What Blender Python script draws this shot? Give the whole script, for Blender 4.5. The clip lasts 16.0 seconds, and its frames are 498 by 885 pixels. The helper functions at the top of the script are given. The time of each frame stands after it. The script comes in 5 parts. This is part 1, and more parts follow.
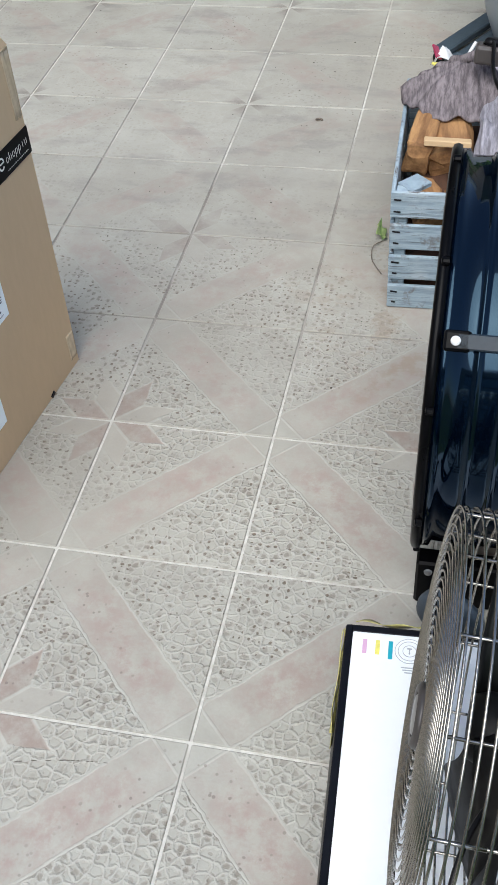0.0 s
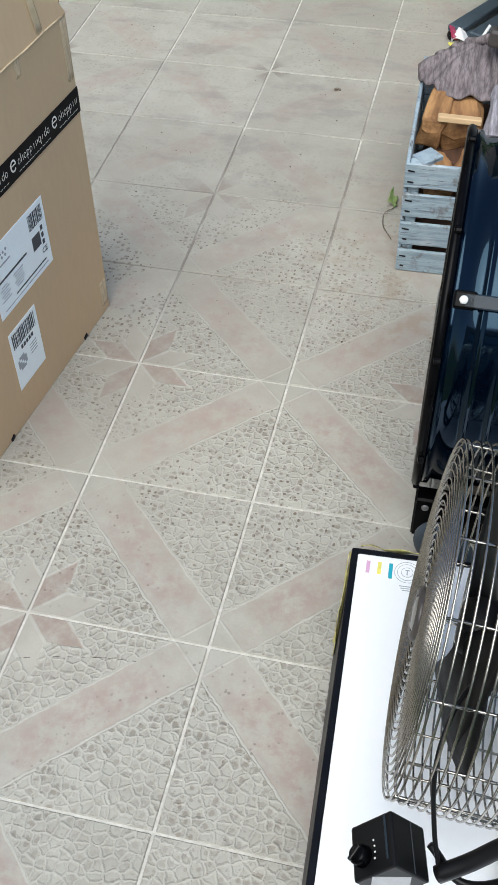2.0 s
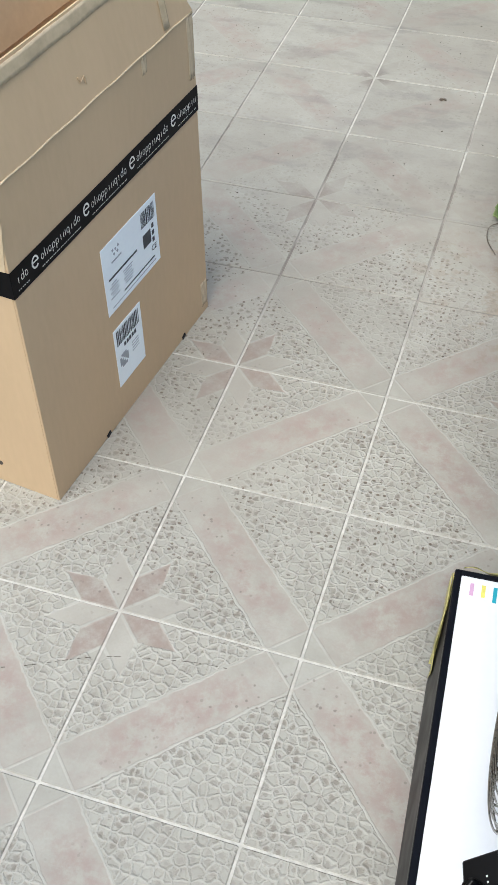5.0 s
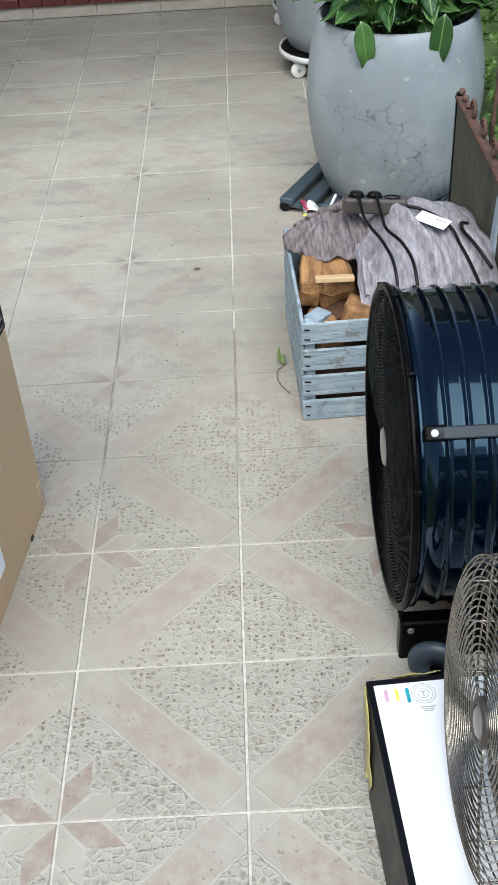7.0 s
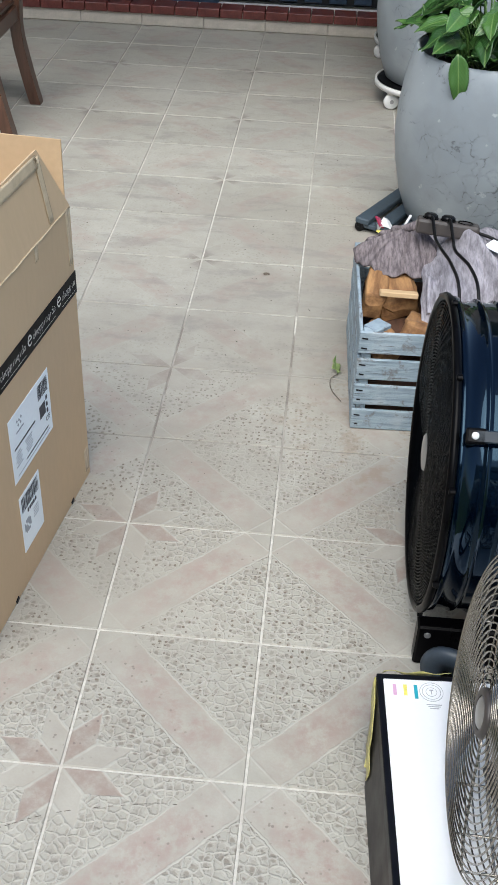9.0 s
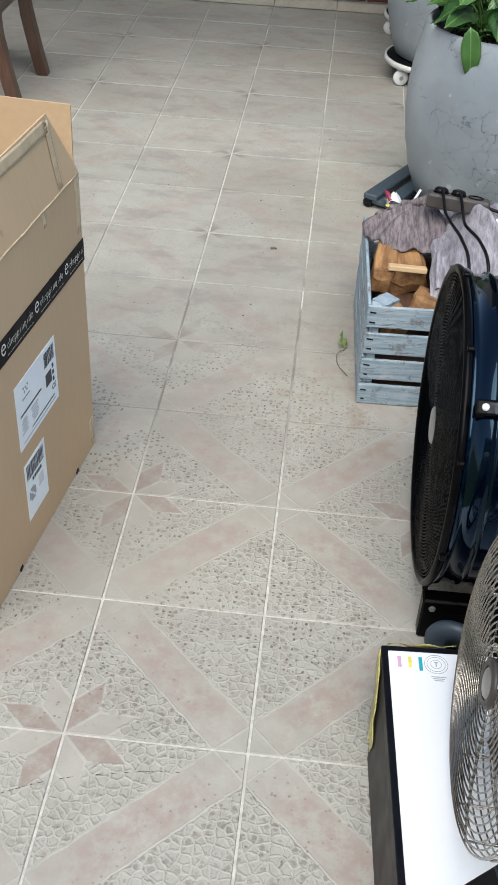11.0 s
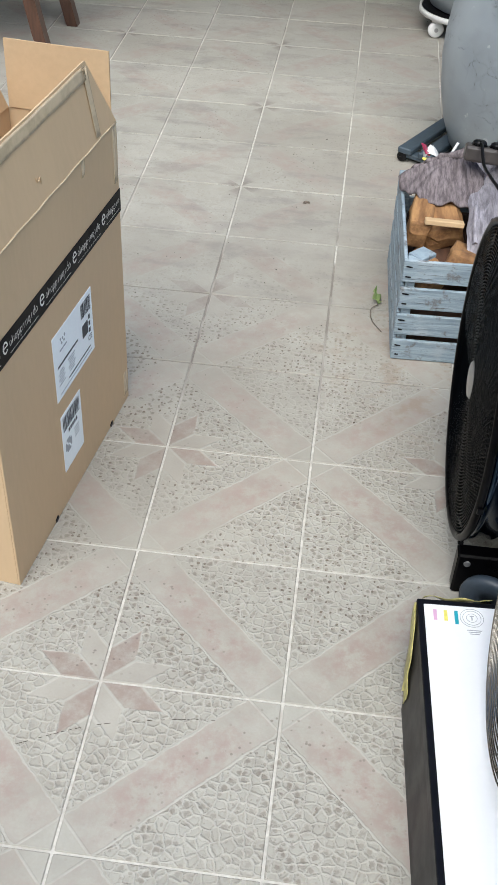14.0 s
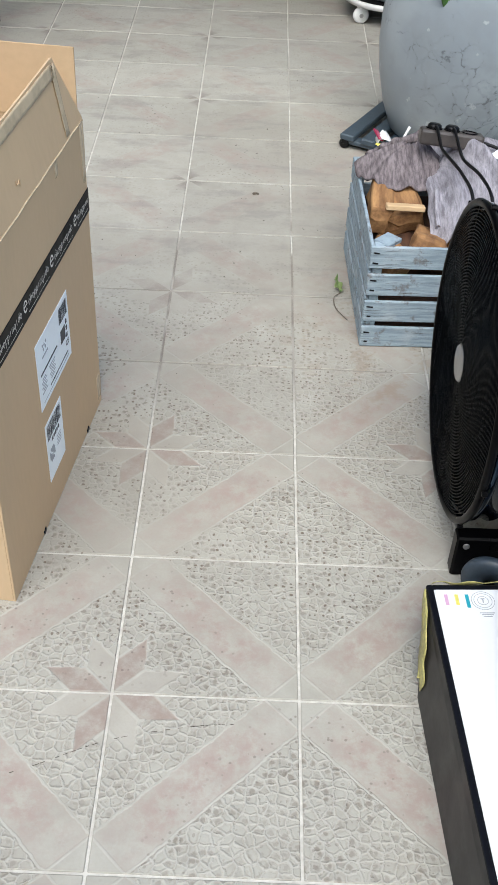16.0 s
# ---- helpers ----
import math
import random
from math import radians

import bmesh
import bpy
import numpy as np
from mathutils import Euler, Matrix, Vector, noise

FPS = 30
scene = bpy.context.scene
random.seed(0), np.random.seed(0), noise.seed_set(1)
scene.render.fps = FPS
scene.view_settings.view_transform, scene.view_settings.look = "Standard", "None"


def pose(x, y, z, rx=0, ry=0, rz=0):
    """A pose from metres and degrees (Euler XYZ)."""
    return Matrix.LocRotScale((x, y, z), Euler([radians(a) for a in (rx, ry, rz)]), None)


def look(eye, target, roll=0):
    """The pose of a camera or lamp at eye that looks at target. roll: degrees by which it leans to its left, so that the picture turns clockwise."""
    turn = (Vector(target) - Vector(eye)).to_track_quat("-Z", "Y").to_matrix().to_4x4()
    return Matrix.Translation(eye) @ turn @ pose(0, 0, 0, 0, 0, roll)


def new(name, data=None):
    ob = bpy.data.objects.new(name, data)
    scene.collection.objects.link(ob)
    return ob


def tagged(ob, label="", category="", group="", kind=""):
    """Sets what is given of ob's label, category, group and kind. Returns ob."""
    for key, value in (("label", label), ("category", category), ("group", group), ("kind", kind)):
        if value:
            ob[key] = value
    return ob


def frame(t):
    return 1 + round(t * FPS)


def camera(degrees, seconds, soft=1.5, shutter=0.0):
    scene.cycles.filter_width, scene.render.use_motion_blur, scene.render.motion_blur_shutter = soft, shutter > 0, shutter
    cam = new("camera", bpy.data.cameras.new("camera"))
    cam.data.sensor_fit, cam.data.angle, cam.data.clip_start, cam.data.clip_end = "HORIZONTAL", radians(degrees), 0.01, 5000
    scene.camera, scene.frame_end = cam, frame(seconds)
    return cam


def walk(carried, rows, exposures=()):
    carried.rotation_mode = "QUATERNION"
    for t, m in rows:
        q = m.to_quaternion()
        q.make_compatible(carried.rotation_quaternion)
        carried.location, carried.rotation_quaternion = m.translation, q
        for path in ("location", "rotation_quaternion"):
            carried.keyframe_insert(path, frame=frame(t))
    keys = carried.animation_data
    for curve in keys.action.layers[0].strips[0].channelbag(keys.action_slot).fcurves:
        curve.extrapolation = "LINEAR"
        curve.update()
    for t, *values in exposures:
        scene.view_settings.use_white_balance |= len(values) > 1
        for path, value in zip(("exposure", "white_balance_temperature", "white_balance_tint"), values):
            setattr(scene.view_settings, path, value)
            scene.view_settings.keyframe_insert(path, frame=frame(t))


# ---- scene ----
cam = camera(26.8, 16.0)
PATH = [
    (0, (0.338, -0.749, 1.441), (-0.037, 0.617, 0.029), -4.9),
    (0.5, (0.354, -0.819, 1.475), (-0.009, 0.477, -0.004), -5.0),
    (1, (0.351, -0.866, 1.527), (0.004, 0.413, 0.03), -4.4),
    (1.5, (0.353, -0.897, 1.556), (-0.002, 0.404, 0.079), -3.9),
    (2, (0.319, -0.921, 1.558), (-0.021, 0.398, 0.094), -1.7),
    (2.5, (0.266, -0.938, 1.556), (-0.055, 0.386, 0.092), 1.0),
    (3, (0.231, -0.946, 1.542), (-0.096, 0.377, 0.078), 2.5),
    (3.5, (0.229, -0.945, 1.546), (-0.136, 0.358, 0.073), 2.0),
    (3.7, (0.231, -0.942, 1.542), (-0.152, 0.354, 0.068), 1.6),
    (5.8, (0.191, -0.918, 1.574), (-0.227, 0.41, 0.139), -2.4),
    (6, (0.139, -0.922, 1.602), (-0.175, 0.457, 0.188), -2.5),
    (6.5, (0.061, -0.964, 1.628), (0.001, 0.54, 0.311), -4.6),
    (7, (0.056, -1.019, 1.641), (0.035, 0.542, 0.39), -3.7),
    (7.5, (0.065, -1.072, 1.625), (0.011, 0.521, 0.417), -1.8),
    (8, (0.065, -1.108, 1.612), (-0.016, 0.496, 0.42), 0.1),
    (8.5, (0.06, -1.122, 1.607), (-0.036, 0.481, 0.414), 1.4),
    (9, (0.06, -1.122, 1.603), (-0.049, 0.474, 0.402), 2.2),
    (11.5, (0.047, -1.134, 1.572), (-0.059, 0.438, 0.34), 3.1),
    (12, (0.05, -1.141, 1.567), (-0.063, 0.426, 0.331), 2.9),
    (12.5, (0.048, -1.144, 1.566), (-0.072, 0.415, 0.318), 2.8),
    (13, (0.032, -1.144, 1.568), (-0.086, 0.403, 0.306), 3.2),
    (13.5, (0.024, -1.142, 1.568), (-0.102, 0.392, 0.292), 3.1),
    (14, (0.02, -1.139, 1.564), (-0.119, 0.384, 0.276), 2.8),
    (14.5, (0.019, -1.133, 1.558), (-0.135, 0.378, 0.258), 2.3),
    (15, (0.022, -1.128, 1.552), (-0.152, 0.373, 0.241), 1.7),
    (15.5, (-0.026, -1.124, 1.548), (-0.152, 0.38, 0.236), 2.2),
    (16, (-0.122, -1.121, 1.546), (-0.108, 0.405, 0.252), 2.8),
]
walk(cam, [(t, look(eye, target, roll)) for t, eye, target, roll in PATH],
     [(0.0, 0.47, 6280, 10), (0.5, 0.36, 6260, 8), (1.0, 0.37, 6310, 8), (2.0, 0.41, 6430, 8), (3.0, 0.45, 6500, 7), (3.5, 0.56, 6430, 8),
      (6.0, 0.47, 6430, 9), (6.5, 0.49, 6380, 8), (7.2, 0.60, 6390, 8), (9.0, 0.50, 6430, 10), (12.5, 0.45, 6520, 10), (14.5, 0.52, 6470, 10), (16.0, 0.55, 6440, 10)])

# ---- world, sun ----
world = bpy.data.worlds.new("sky")
scene.world = world
world.use_nodes = True
wn = world.node_tree
sky = wn.nodes.new("ShaderNodeTexSky")
sky.sky_type = 'NISHITA'
sky.sun_disc = False
SUN_EL, SUN_AZ = 58.0, 186.0
sky.sun_elevation, sky.sun_rotation = radians(SUN_EL), radians(SUN_AZ)
sky.air_density, sky.dust_density, sky.ozone_density = 1.0, 2.2, 1.0
wn.nodes["Background"].inputs[1].default_value = 0.15
wn.links.new(sky.outputs[0], wn.nodes["Background"].inputs[0])
sun = new("sun", bpy.data.lights.new("sun", 'SUN'))
sun.data.energy, sun.data.angle, sun.data.color = 2.4, radians(55), (0.965, 0.985, 0.955)
_d = Vector((math.sin(radians(SUN_AZ)) * math.cos(radians(SUN_EL)), math.cos(radians(SUN_AZ)) * math.cos(radians(SUN_EL)), math.sin(radians(SUN_EL))))
sun.matrix_world = look(_d * 20, (0, 0, 0))


# ---- materials ----
class Graph:
    """Short hand for building a node material."""

    def __init__(self, name):
        self.mat = bpy.data.materials.new(name)
        self.mat.use_nodes = True
        self.t = self.mat.node_tree
        self.bsdf = self.t.nodes["Principled BSDF"]

    def put(self, sock, v):
        if isinstance(v, bpy.types.NodeSocket):
            self.t.links.new(v, sock)
        elif v is not None:
            if sock.type == 'RGBA' and len(v) == 3:
                v = (*v, 1)
            sock.default_value = v

    def set(self, name, v):
        self.put(self.bsdf.inputs[name], v)

    def math(self, op, a, b=None, c=None):
        n = self.t.nodes.new("ShaderNodeMath")
        n.operation = op
        for s, v in zip(n.inputs, (a, b, c)):
            self.put(s, v)
        return n.outputs[0]

    def ramp(self, v, lo, hi, a=0.0, b=1.0):
        n = self.t.nodes.new("ShaderNodeMapRange")
        n.interpolation_type = 'SMOOTHSTEP'
        for s, q in zip(n.inputs, (v, lo, hi, a, b)):
            self.put(s, q)
        return n.outputs[0]

    def mix(self, f, a, b, mode='MIX'):
        n = self.t.nodes.new("ShaderNodeMix")
        n.data_type, n.blend_type = 'RGBA', mode
        self.put(n.inputs[0], f)
        self.put(n.inputs[6], a)
        self.put(n.inputs[7], b)
        return n.outputs[2]

    def coord(self, which="Object"):
        return self.t.nodes.new("ShaderNodeTexCoord").outputs[which]

    def place(self):
        return self.t.nodes.new("ShaderNodeNewGeometry").outputs["Position"]

    def split(self, v):
        n = self.t.nodes.new("ShaderNodeSeparateXYZ")
        self.put(n.inputs[0], v)
        return n.outputs

    def scale(self, v, s):
        n = self.t.nodes.new("ShaderNodeVectorMath")
        n.operation = 'MULTIPLY'
        self.put(n.inputs[0], v)
        n.inputs[1].default_value = s
        return n.outputs[0]

    def shift(self, v, o):
        n = self.t.nodes.new("ShaderNodeVectorMath")
        n.operation = 'ADD'
        self.put(n.inputs[0], v)
        self.put(n.inputs[1], o)
        return n.outputs[0]

    def noise(self, v, s, detail=3.0, rough=0.55, out=0):
        n = self.t.nodes.new("ShaderNodeTexNoise")
        self.put(n.inputs["Vector"], v)
        n.inputs["Scale"].default_value, n.inputs["Detail"].default_value, n.inputs["Roughness"].default_value = s, detail, rough
        return n.outputs[out]

    def voronoi(self, v, s, feature='F1', out=0, even=1.0, flat=False):
        n = self.t.nodes.new("ShaderNodeTexVoronoi")
        n.inputs["Randomness"].default_value = even
        n.feature = feature
        n.voronoi_dimensions = '2D' if flat else '3D'
        self.put(n.inputs["Vector"], v)
        n.inputs["Scale"].default_value = s
        return n.outputs[out]

    def rand(self):
        return self.t.nodes.new("ShaderNodeObjectInfo").outputs["Random"]

    def bump(self, h, strength, dist=0.002):
        n = self.t.nodes.new("ShaderNodeBump")
        n.inputs["Strength"].default_value, n.inputs["Distance"].default_value = strength, dist
        self.put(n.inputs["Height"], h)
        self.set("Normal", n.outputs[0])


def plain(name, col, rough=0.5, metal=0.0, vary=0.25, scale=14.0, grain=120.0, bump=0.15, stretch=(1, 1, 1), spec=0.5, coat=0.0):
    """A surface of one colour with stains and grain at two scales."""
    g = Graph(name)
    v = g.scale(g.coord(), stretch)
    big, fine = g.noise(v, scale, 4), g.noise(v, grain, 3)
    f = g.math('ADD', g.math('MULTIPLY', big, 0.65), g.math('MULTIPLY', fine, 0.35))
    dark = tuple(c * (1 - vary) for c in col)
    light = tuple(min(1.0, c * (1 + vary)) for c in col)
    g.set("Base Color", g.mix(g.ramp(f, 0.3, 0.7), dark, light))
    g.set("Roughness", g.ramp(big, 0.25, 0.75, max(0.02, rough * 0.8), min(1.0, rough * 1.2)))
    g.set("Metallic", metal)
    g.set("Specular IOR Level", spec)
    g.set("Coat Weight", coat)
    if bump:
        g.bump(f, bump, 0.001)
    return g.mat


TILE = 0.333


def tile_material():
    """Faded rustic ceramic tile: a quarter of a star in one corner, a pink band across, embossed cobbles in the rest."""
    g = Graph("rustic_ceramic_tile")
    co = g.coord()
    x, y, z = g.split(co)
    wob = g.math('MULTIPLY', g.math('SUBTRACT', g.noise(co, 45, 2), 0.5), 0.020)
    u = g.math('ADD', g.math('MULTIPLY', x, 1 / TILE), wob)
    v = g.math('ADD', g.math('MULTIPLY', y, 1 / TILE), wob)
    s = g.math('ADD', u, v)
    d = g.math('SUBTRACT', s, 1.0)
    ad = g.math('ABSOLUTE', d)
    cap = g.ramp(g.math('ABSOLUTE', g.math('SUBTRACT', u, v)), 0.805, 0.825)
    band = g.math('MULTIPLY', g.ramp(ad, 0.190, 0.175), g.math('SUBTRACT', 1.0, cap))
    edge = g.ramp(g.math('ABSOLUTE', g.math('SUBTRACT', ad, 0.187)), 0.014, 0.003)
    cline = g.math('MULTIPLY', g.ramp(g.math('ABSOLUTE', g.math('SUBTRACT', g.math('ABSOLUTE', g.math('SUBTRACT', u, v)), 0.815)), 0.014, 0.003), g.ramp(ad, 0.190, 0.175))
    edge = g.math('MAXIMUM', edge, cline)
    # pink fades towards the band's ends
    along = g.math('ABSOLUTE', g.math('SUBTRACT', u, v))
    pink = g.math('MULTIPLY', band, g.ramp(along, 0.75, 0.30, 0.45, 1.0))
    R = 0.225

    def rhomb(p, q):
        a = g.math('MULTIPLY', p, 1 / (0.7071 * R))
        b = g.math('MULTIPLY', g.math('SUBTRACT', q, p), 1 / R)
        m = g.math('MINIMUM', g.math('MINIMUM', a, b), g.math('MINIMUM', g.math('SUBTRACT', 1.0, a), g.math('SUBTRACT', 1.0, b)))
        return m
    r1, r2 = rhomb(u, v), rhomb(v, u)
    p1, p2 = g.ramp(r1, 0.0, 0.05), g.ramp(r2, 0.0, 0.05)
    star = g.math('MAXIMUM', p1, p2)
    rimm = g.math('MAXIMUM', g.ramp(g.math('ABSOLUTE', r1), 0.10, 0.02), g.ramp(g.math('ABSOLUTE', r2), 0.10, 0.02))
    # pale spandrels between the star's points
    near = g.ramp(s, 0.36, 0.33)
    cob = g.math('MULTIPLY', g.math('SUBTRACT', 1.0, g.ramp(ad, 0.205, 0.195)), g.math('SUBTRACT', 1.0, g.math('MAXIMUM', star, near)))
    # cobbles: a soft raised net, some stones brown with dirt
    wp = g.place()
    cv = g.shift(g.scale(co, (1, 1, 0)), g.scale(g.noise(co, 60, 3, out=1), (0.012, 0.012, 0)))
    ve = g.voronoi(cv, 56, 'DISTANCE_TO_EDGE', even=0.85, flat=True)
    ve = g.math('ADD', ve, g.math('MULTIPLY', g.math('SUBTRACT', g.noise(co, 85, 2), 0.5), 0.16))
    vc = g.split(g.voronoi(cv, 56, 'F1', 1, even=0.85, flat=True))
    vd = g.voronoi(cv, 56, 'F1', even=0.85, flat=True)
    rough = g.noise(co, 120, 3)
    net = g.ramp(ve, 0.24, 0.0)
    big = g.noise(wp, 2.2, 3)
    mid = g.noise(wp, 16, 4)
    fine = g.noise(wp, 190, 3)
    patchy = g.noise(wp, 3.4, 2)
    # trodden areas where relief and print have worn away
    wear = g.ramp(g.noise(g.shift(wp, (3.1, 0.4, 0.0)), 1.7, 2), 0.36, 0.60, 0.30, 1.0)
    tx, ty, tz = g.split(wp)
    wear = g.math('MAXIMUM', wear, g.ramp(ty, 0.55, -0.05))
    wear = g.math('MULTIPLY', wear, g.ramp(ty, 0.45, 1.45, 1.0, 0.12))
    # far mask: worn print and pits, also the painted dimming of far tiles
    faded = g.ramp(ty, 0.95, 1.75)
    cobw = g.math('MULTIPLY', cob, wear)
    spread = g.math('ADD', vd, g.math('MULTIPLY', g.math('SUBTRACT', rough, 0.5), 0.55))
    pit = g.math('MULTIPLY', g.math('MULTIPLY', g.ramp(vc[0], 0.44, 0.62), g.ramp(spread, 0.36, 0.12)), g.math('MULTIPLY', g.ramp(patchy, 0.36, 0.62, 0.35, 1.0), g.ramp(faded, 0.0, 1.0, 1.0, 0.35)))
    # small brown pits sprinkled over the cobbles
    hv = g.shift(g.scale(co, (1.0, 1.25, 0)), g.scale(g.noise(co, 90, 2, out=1), (0.006, 0.006, 0)))
    hole_pick = g.split(g.voronoi(hv, 74, 'F1', 1, flat=True))
    hole = g.math('MULTIPLY', g.ramp(hole_pick[0], 0.60, 0.66), g.ramp(g.math('ADD', g.voronoi(hv, 74, 'F1', flat=True), g.math('MULTIPLY', hole_pick[1], 0.14)), 0.34, 0.20))
    hole = g.math('MULTIPLY', hole, g.math('MULTIPLY', g.ramp(patchy, 0.30, 0.55, 0.35, 1.0), g.ramp(ty, -0.15, 0.25, 0.35, 1.0)))
    pit = g.math('MAXIMUM', g.math('MULTIPLY', pit, 0.6), g.math('MULTIPLY', hole, g.ramp(faded, 0.0, 1.0, 1.0, 0.12)))
    # brown lines beside the net: relief shading painted in, with some dirt
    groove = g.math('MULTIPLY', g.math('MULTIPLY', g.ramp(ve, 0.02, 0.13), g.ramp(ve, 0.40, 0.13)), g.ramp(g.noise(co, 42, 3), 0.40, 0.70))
    base = g.mix(g.ramp(mid, 0.3, 0.7), (0.378, 0.365, 0.314), (0.447, 0.438, 0.382))
    base = g.mix(g.math('MULTIPLY', g.ramp(big, 0.35, 0.75), 0.45), base, (0.385, 0.377, 0.335))
    base = g.mix(g.math('MULTIPLY', g.ramp(g.noise(g.shift(wp, (7.0, 2.0, 0.0)), 1.3, 4, 0.6), 0.42, 0.66), 0.50), base, (0.304, 0.283, 0.238))
    mott = g.noise(co, 26, 5, 0.72)
    blot = g.math('MULTIPLY', g.math('MULTIPLY', pink, g.ramp(mott, 0.36, 0.64, 0.12, 0.85)), g.ramp(ad, 0.19, 0.05, 0.55, 1.0))
    col = g.mix(g.math('MULTIPLY', blot, g.ramp(wear, 0.3, 1.0, 0.75, 1.0)), base, (0.348, 0.268, 0.232))
    col = g.mix(g.math('MULTIPLY', g.math('MULTIPLY', p1, g.mix(faded, g.ramp(wear, 0.25, 0.9, 0.75, 1.0), g.ramp(s, 0.30, 0.05, 0.15, 1.15))), g.ramp(mott, 0.30, 0.62, 0.18, 0.82)), col, g.mix(faded, (0.285, 0.214, 0.182), (0.165, 0.138, 0.120)))
    col = g.mix(g.math('MULTIPLY', p2, g.ramp(faded, 0.0, 1.0, 0.18, 0.0)), col, (0.410, 0.360, 0.312))
    col = g.mix(g.math('MULTIPLY', cobw, g.math('MULTIPLY', g.ramp(vc[1], 0.2, 1.0), 0.20)), col, (0.319, 0.306, 0.260))
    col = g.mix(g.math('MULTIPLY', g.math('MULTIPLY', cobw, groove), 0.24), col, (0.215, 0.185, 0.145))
    col = g.mix(g.math('MULTIPLY', g.math('MULTIPLY', cob, pit), 0.88), col, (0.135, 0.100, 0.072))
    col = g.mix(g.math('MULTIPLY', g.math('MULTIPLY', cobw, g.ramp(ve, 0.13, 0.0)), 0.36), col, (0.520, 0.505, 0.450))
    lines = g.math('MULTIPLY', g.math('MULTIPLY', g.math('MAXIMUM', edge, rimm), g.ramp(g.noise(co, 18, 2), 0.35, 0.60, 0.25, 1.0)), g.ramp(wear, 0.15, 0.8, 0.10, 1.0))
    col = g.mix(g.math('MULTIPLY', lines, 0.36), col, (0.538, 0.534, 0.476))
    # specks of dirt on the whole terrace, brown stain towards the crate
    sp = g.voronoi(wp, 60, 'F1')
    spot = g.math('MULTIPLY', g.ramp(g.math('ADD', sp, g.math('MULTIPLY', g.math('SUBTRACT', rough, 0.5), 0.2)), 0.20, 0.10), g.ramp(g.noise(wp, 3.2, 2), 0.46, 0.62))
    col = g.mix(g.math('MULTIPLY', spot, 0.62), col, (0.16, 0.13, 0.11))
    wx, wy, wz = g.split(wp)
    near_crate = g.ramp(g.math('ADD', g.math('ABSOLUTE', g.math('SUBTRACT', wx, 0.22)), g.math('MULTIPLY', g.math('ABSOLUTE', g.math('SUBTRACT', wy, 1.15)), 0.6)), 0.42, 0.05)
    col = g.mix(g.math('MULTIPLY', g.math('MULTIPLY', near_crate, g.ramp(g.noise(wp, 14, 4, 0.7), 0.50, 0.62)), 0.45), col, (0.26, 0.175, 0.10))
    # broad darkening round the crate: dimmer light there put into the colour
    crate_shade = g.ramp(g.math('ADD', g.math('ABSOLUTE', g.math('SUBTRACT', wx, 0.15)), g.math('MULTIPLY', g.math('ABSOLUTE', g.math('SUBTRACT', wy, 1.5)), 0.8)), 1.05, 0.15)
    col = g.mix(g.math('MULTIPLY', g.math('MULTIPLY', crate_shade, g.ramp(g.noise(wp, 5, 4, 0.65), 0.30, 0.60, 0.45, 1.0)), 0.34), col, (0.245, 0.215, 0.178))
    col = g.mix(g.math('MULTIPLY', g.ramp(fine, 0.35, 0.7), 0.10), col, (0.3, 0.26, 0.22))
    # wavy grey patches: uneven sheen of the far relief painted in
    sheen_patch = g.ramp(g.noise(g.scale(wp, (1.5, 4.5, 1.0)), 2.6, 4, 0.62), 0.50, 0.66)
    col = g.mix(g.math('MULTIPLY', g.math('MULTIPLY', sheen_patch, g.ramp(faded, 0.0, 1.0, 0.10, 0.55)), g.ramp(mott, 0.30, 0.60, 0.4, 1.0)), col, (0.245, 0.232, 0.210))
    # even darkening: the dimmer light of the far end put into the colour
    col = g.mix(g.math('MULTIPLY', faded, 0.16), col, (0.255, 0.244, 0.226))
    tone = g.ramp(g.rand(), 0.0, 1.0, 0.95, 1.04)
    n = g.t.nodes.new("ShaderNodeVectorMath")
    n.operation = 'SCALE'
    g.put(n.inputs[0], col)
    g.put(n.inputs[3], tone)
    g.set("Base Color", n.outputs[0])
    g.set("Roughness", g.ramp(mid, 0.2, 0.8, 0.48, 0.70))
    g.set("Specular IOR Level", 0.30)
    h = g.math('MULTIPLY', cobw, g.math('ADD', net, g.math('MULTIPLY', g.ramp(vc[2], 0.0, 1.0, 0.0, 0.5), g.ramp(ve, 0.05, 0.30))))
    h = g.math('SUBTRACT', h, g.math('MULTIPLY', g.math('MULTIPLY', cob, pit), 0.5))
    h = g.math('ADD', h, g.math('ADD', g.math('MULTIPLY', lines, 0.35), g.math('MULTIPLY', fine, 0.08)))
    g.bump(h, 0.52, 0.0034)
    return g.mat


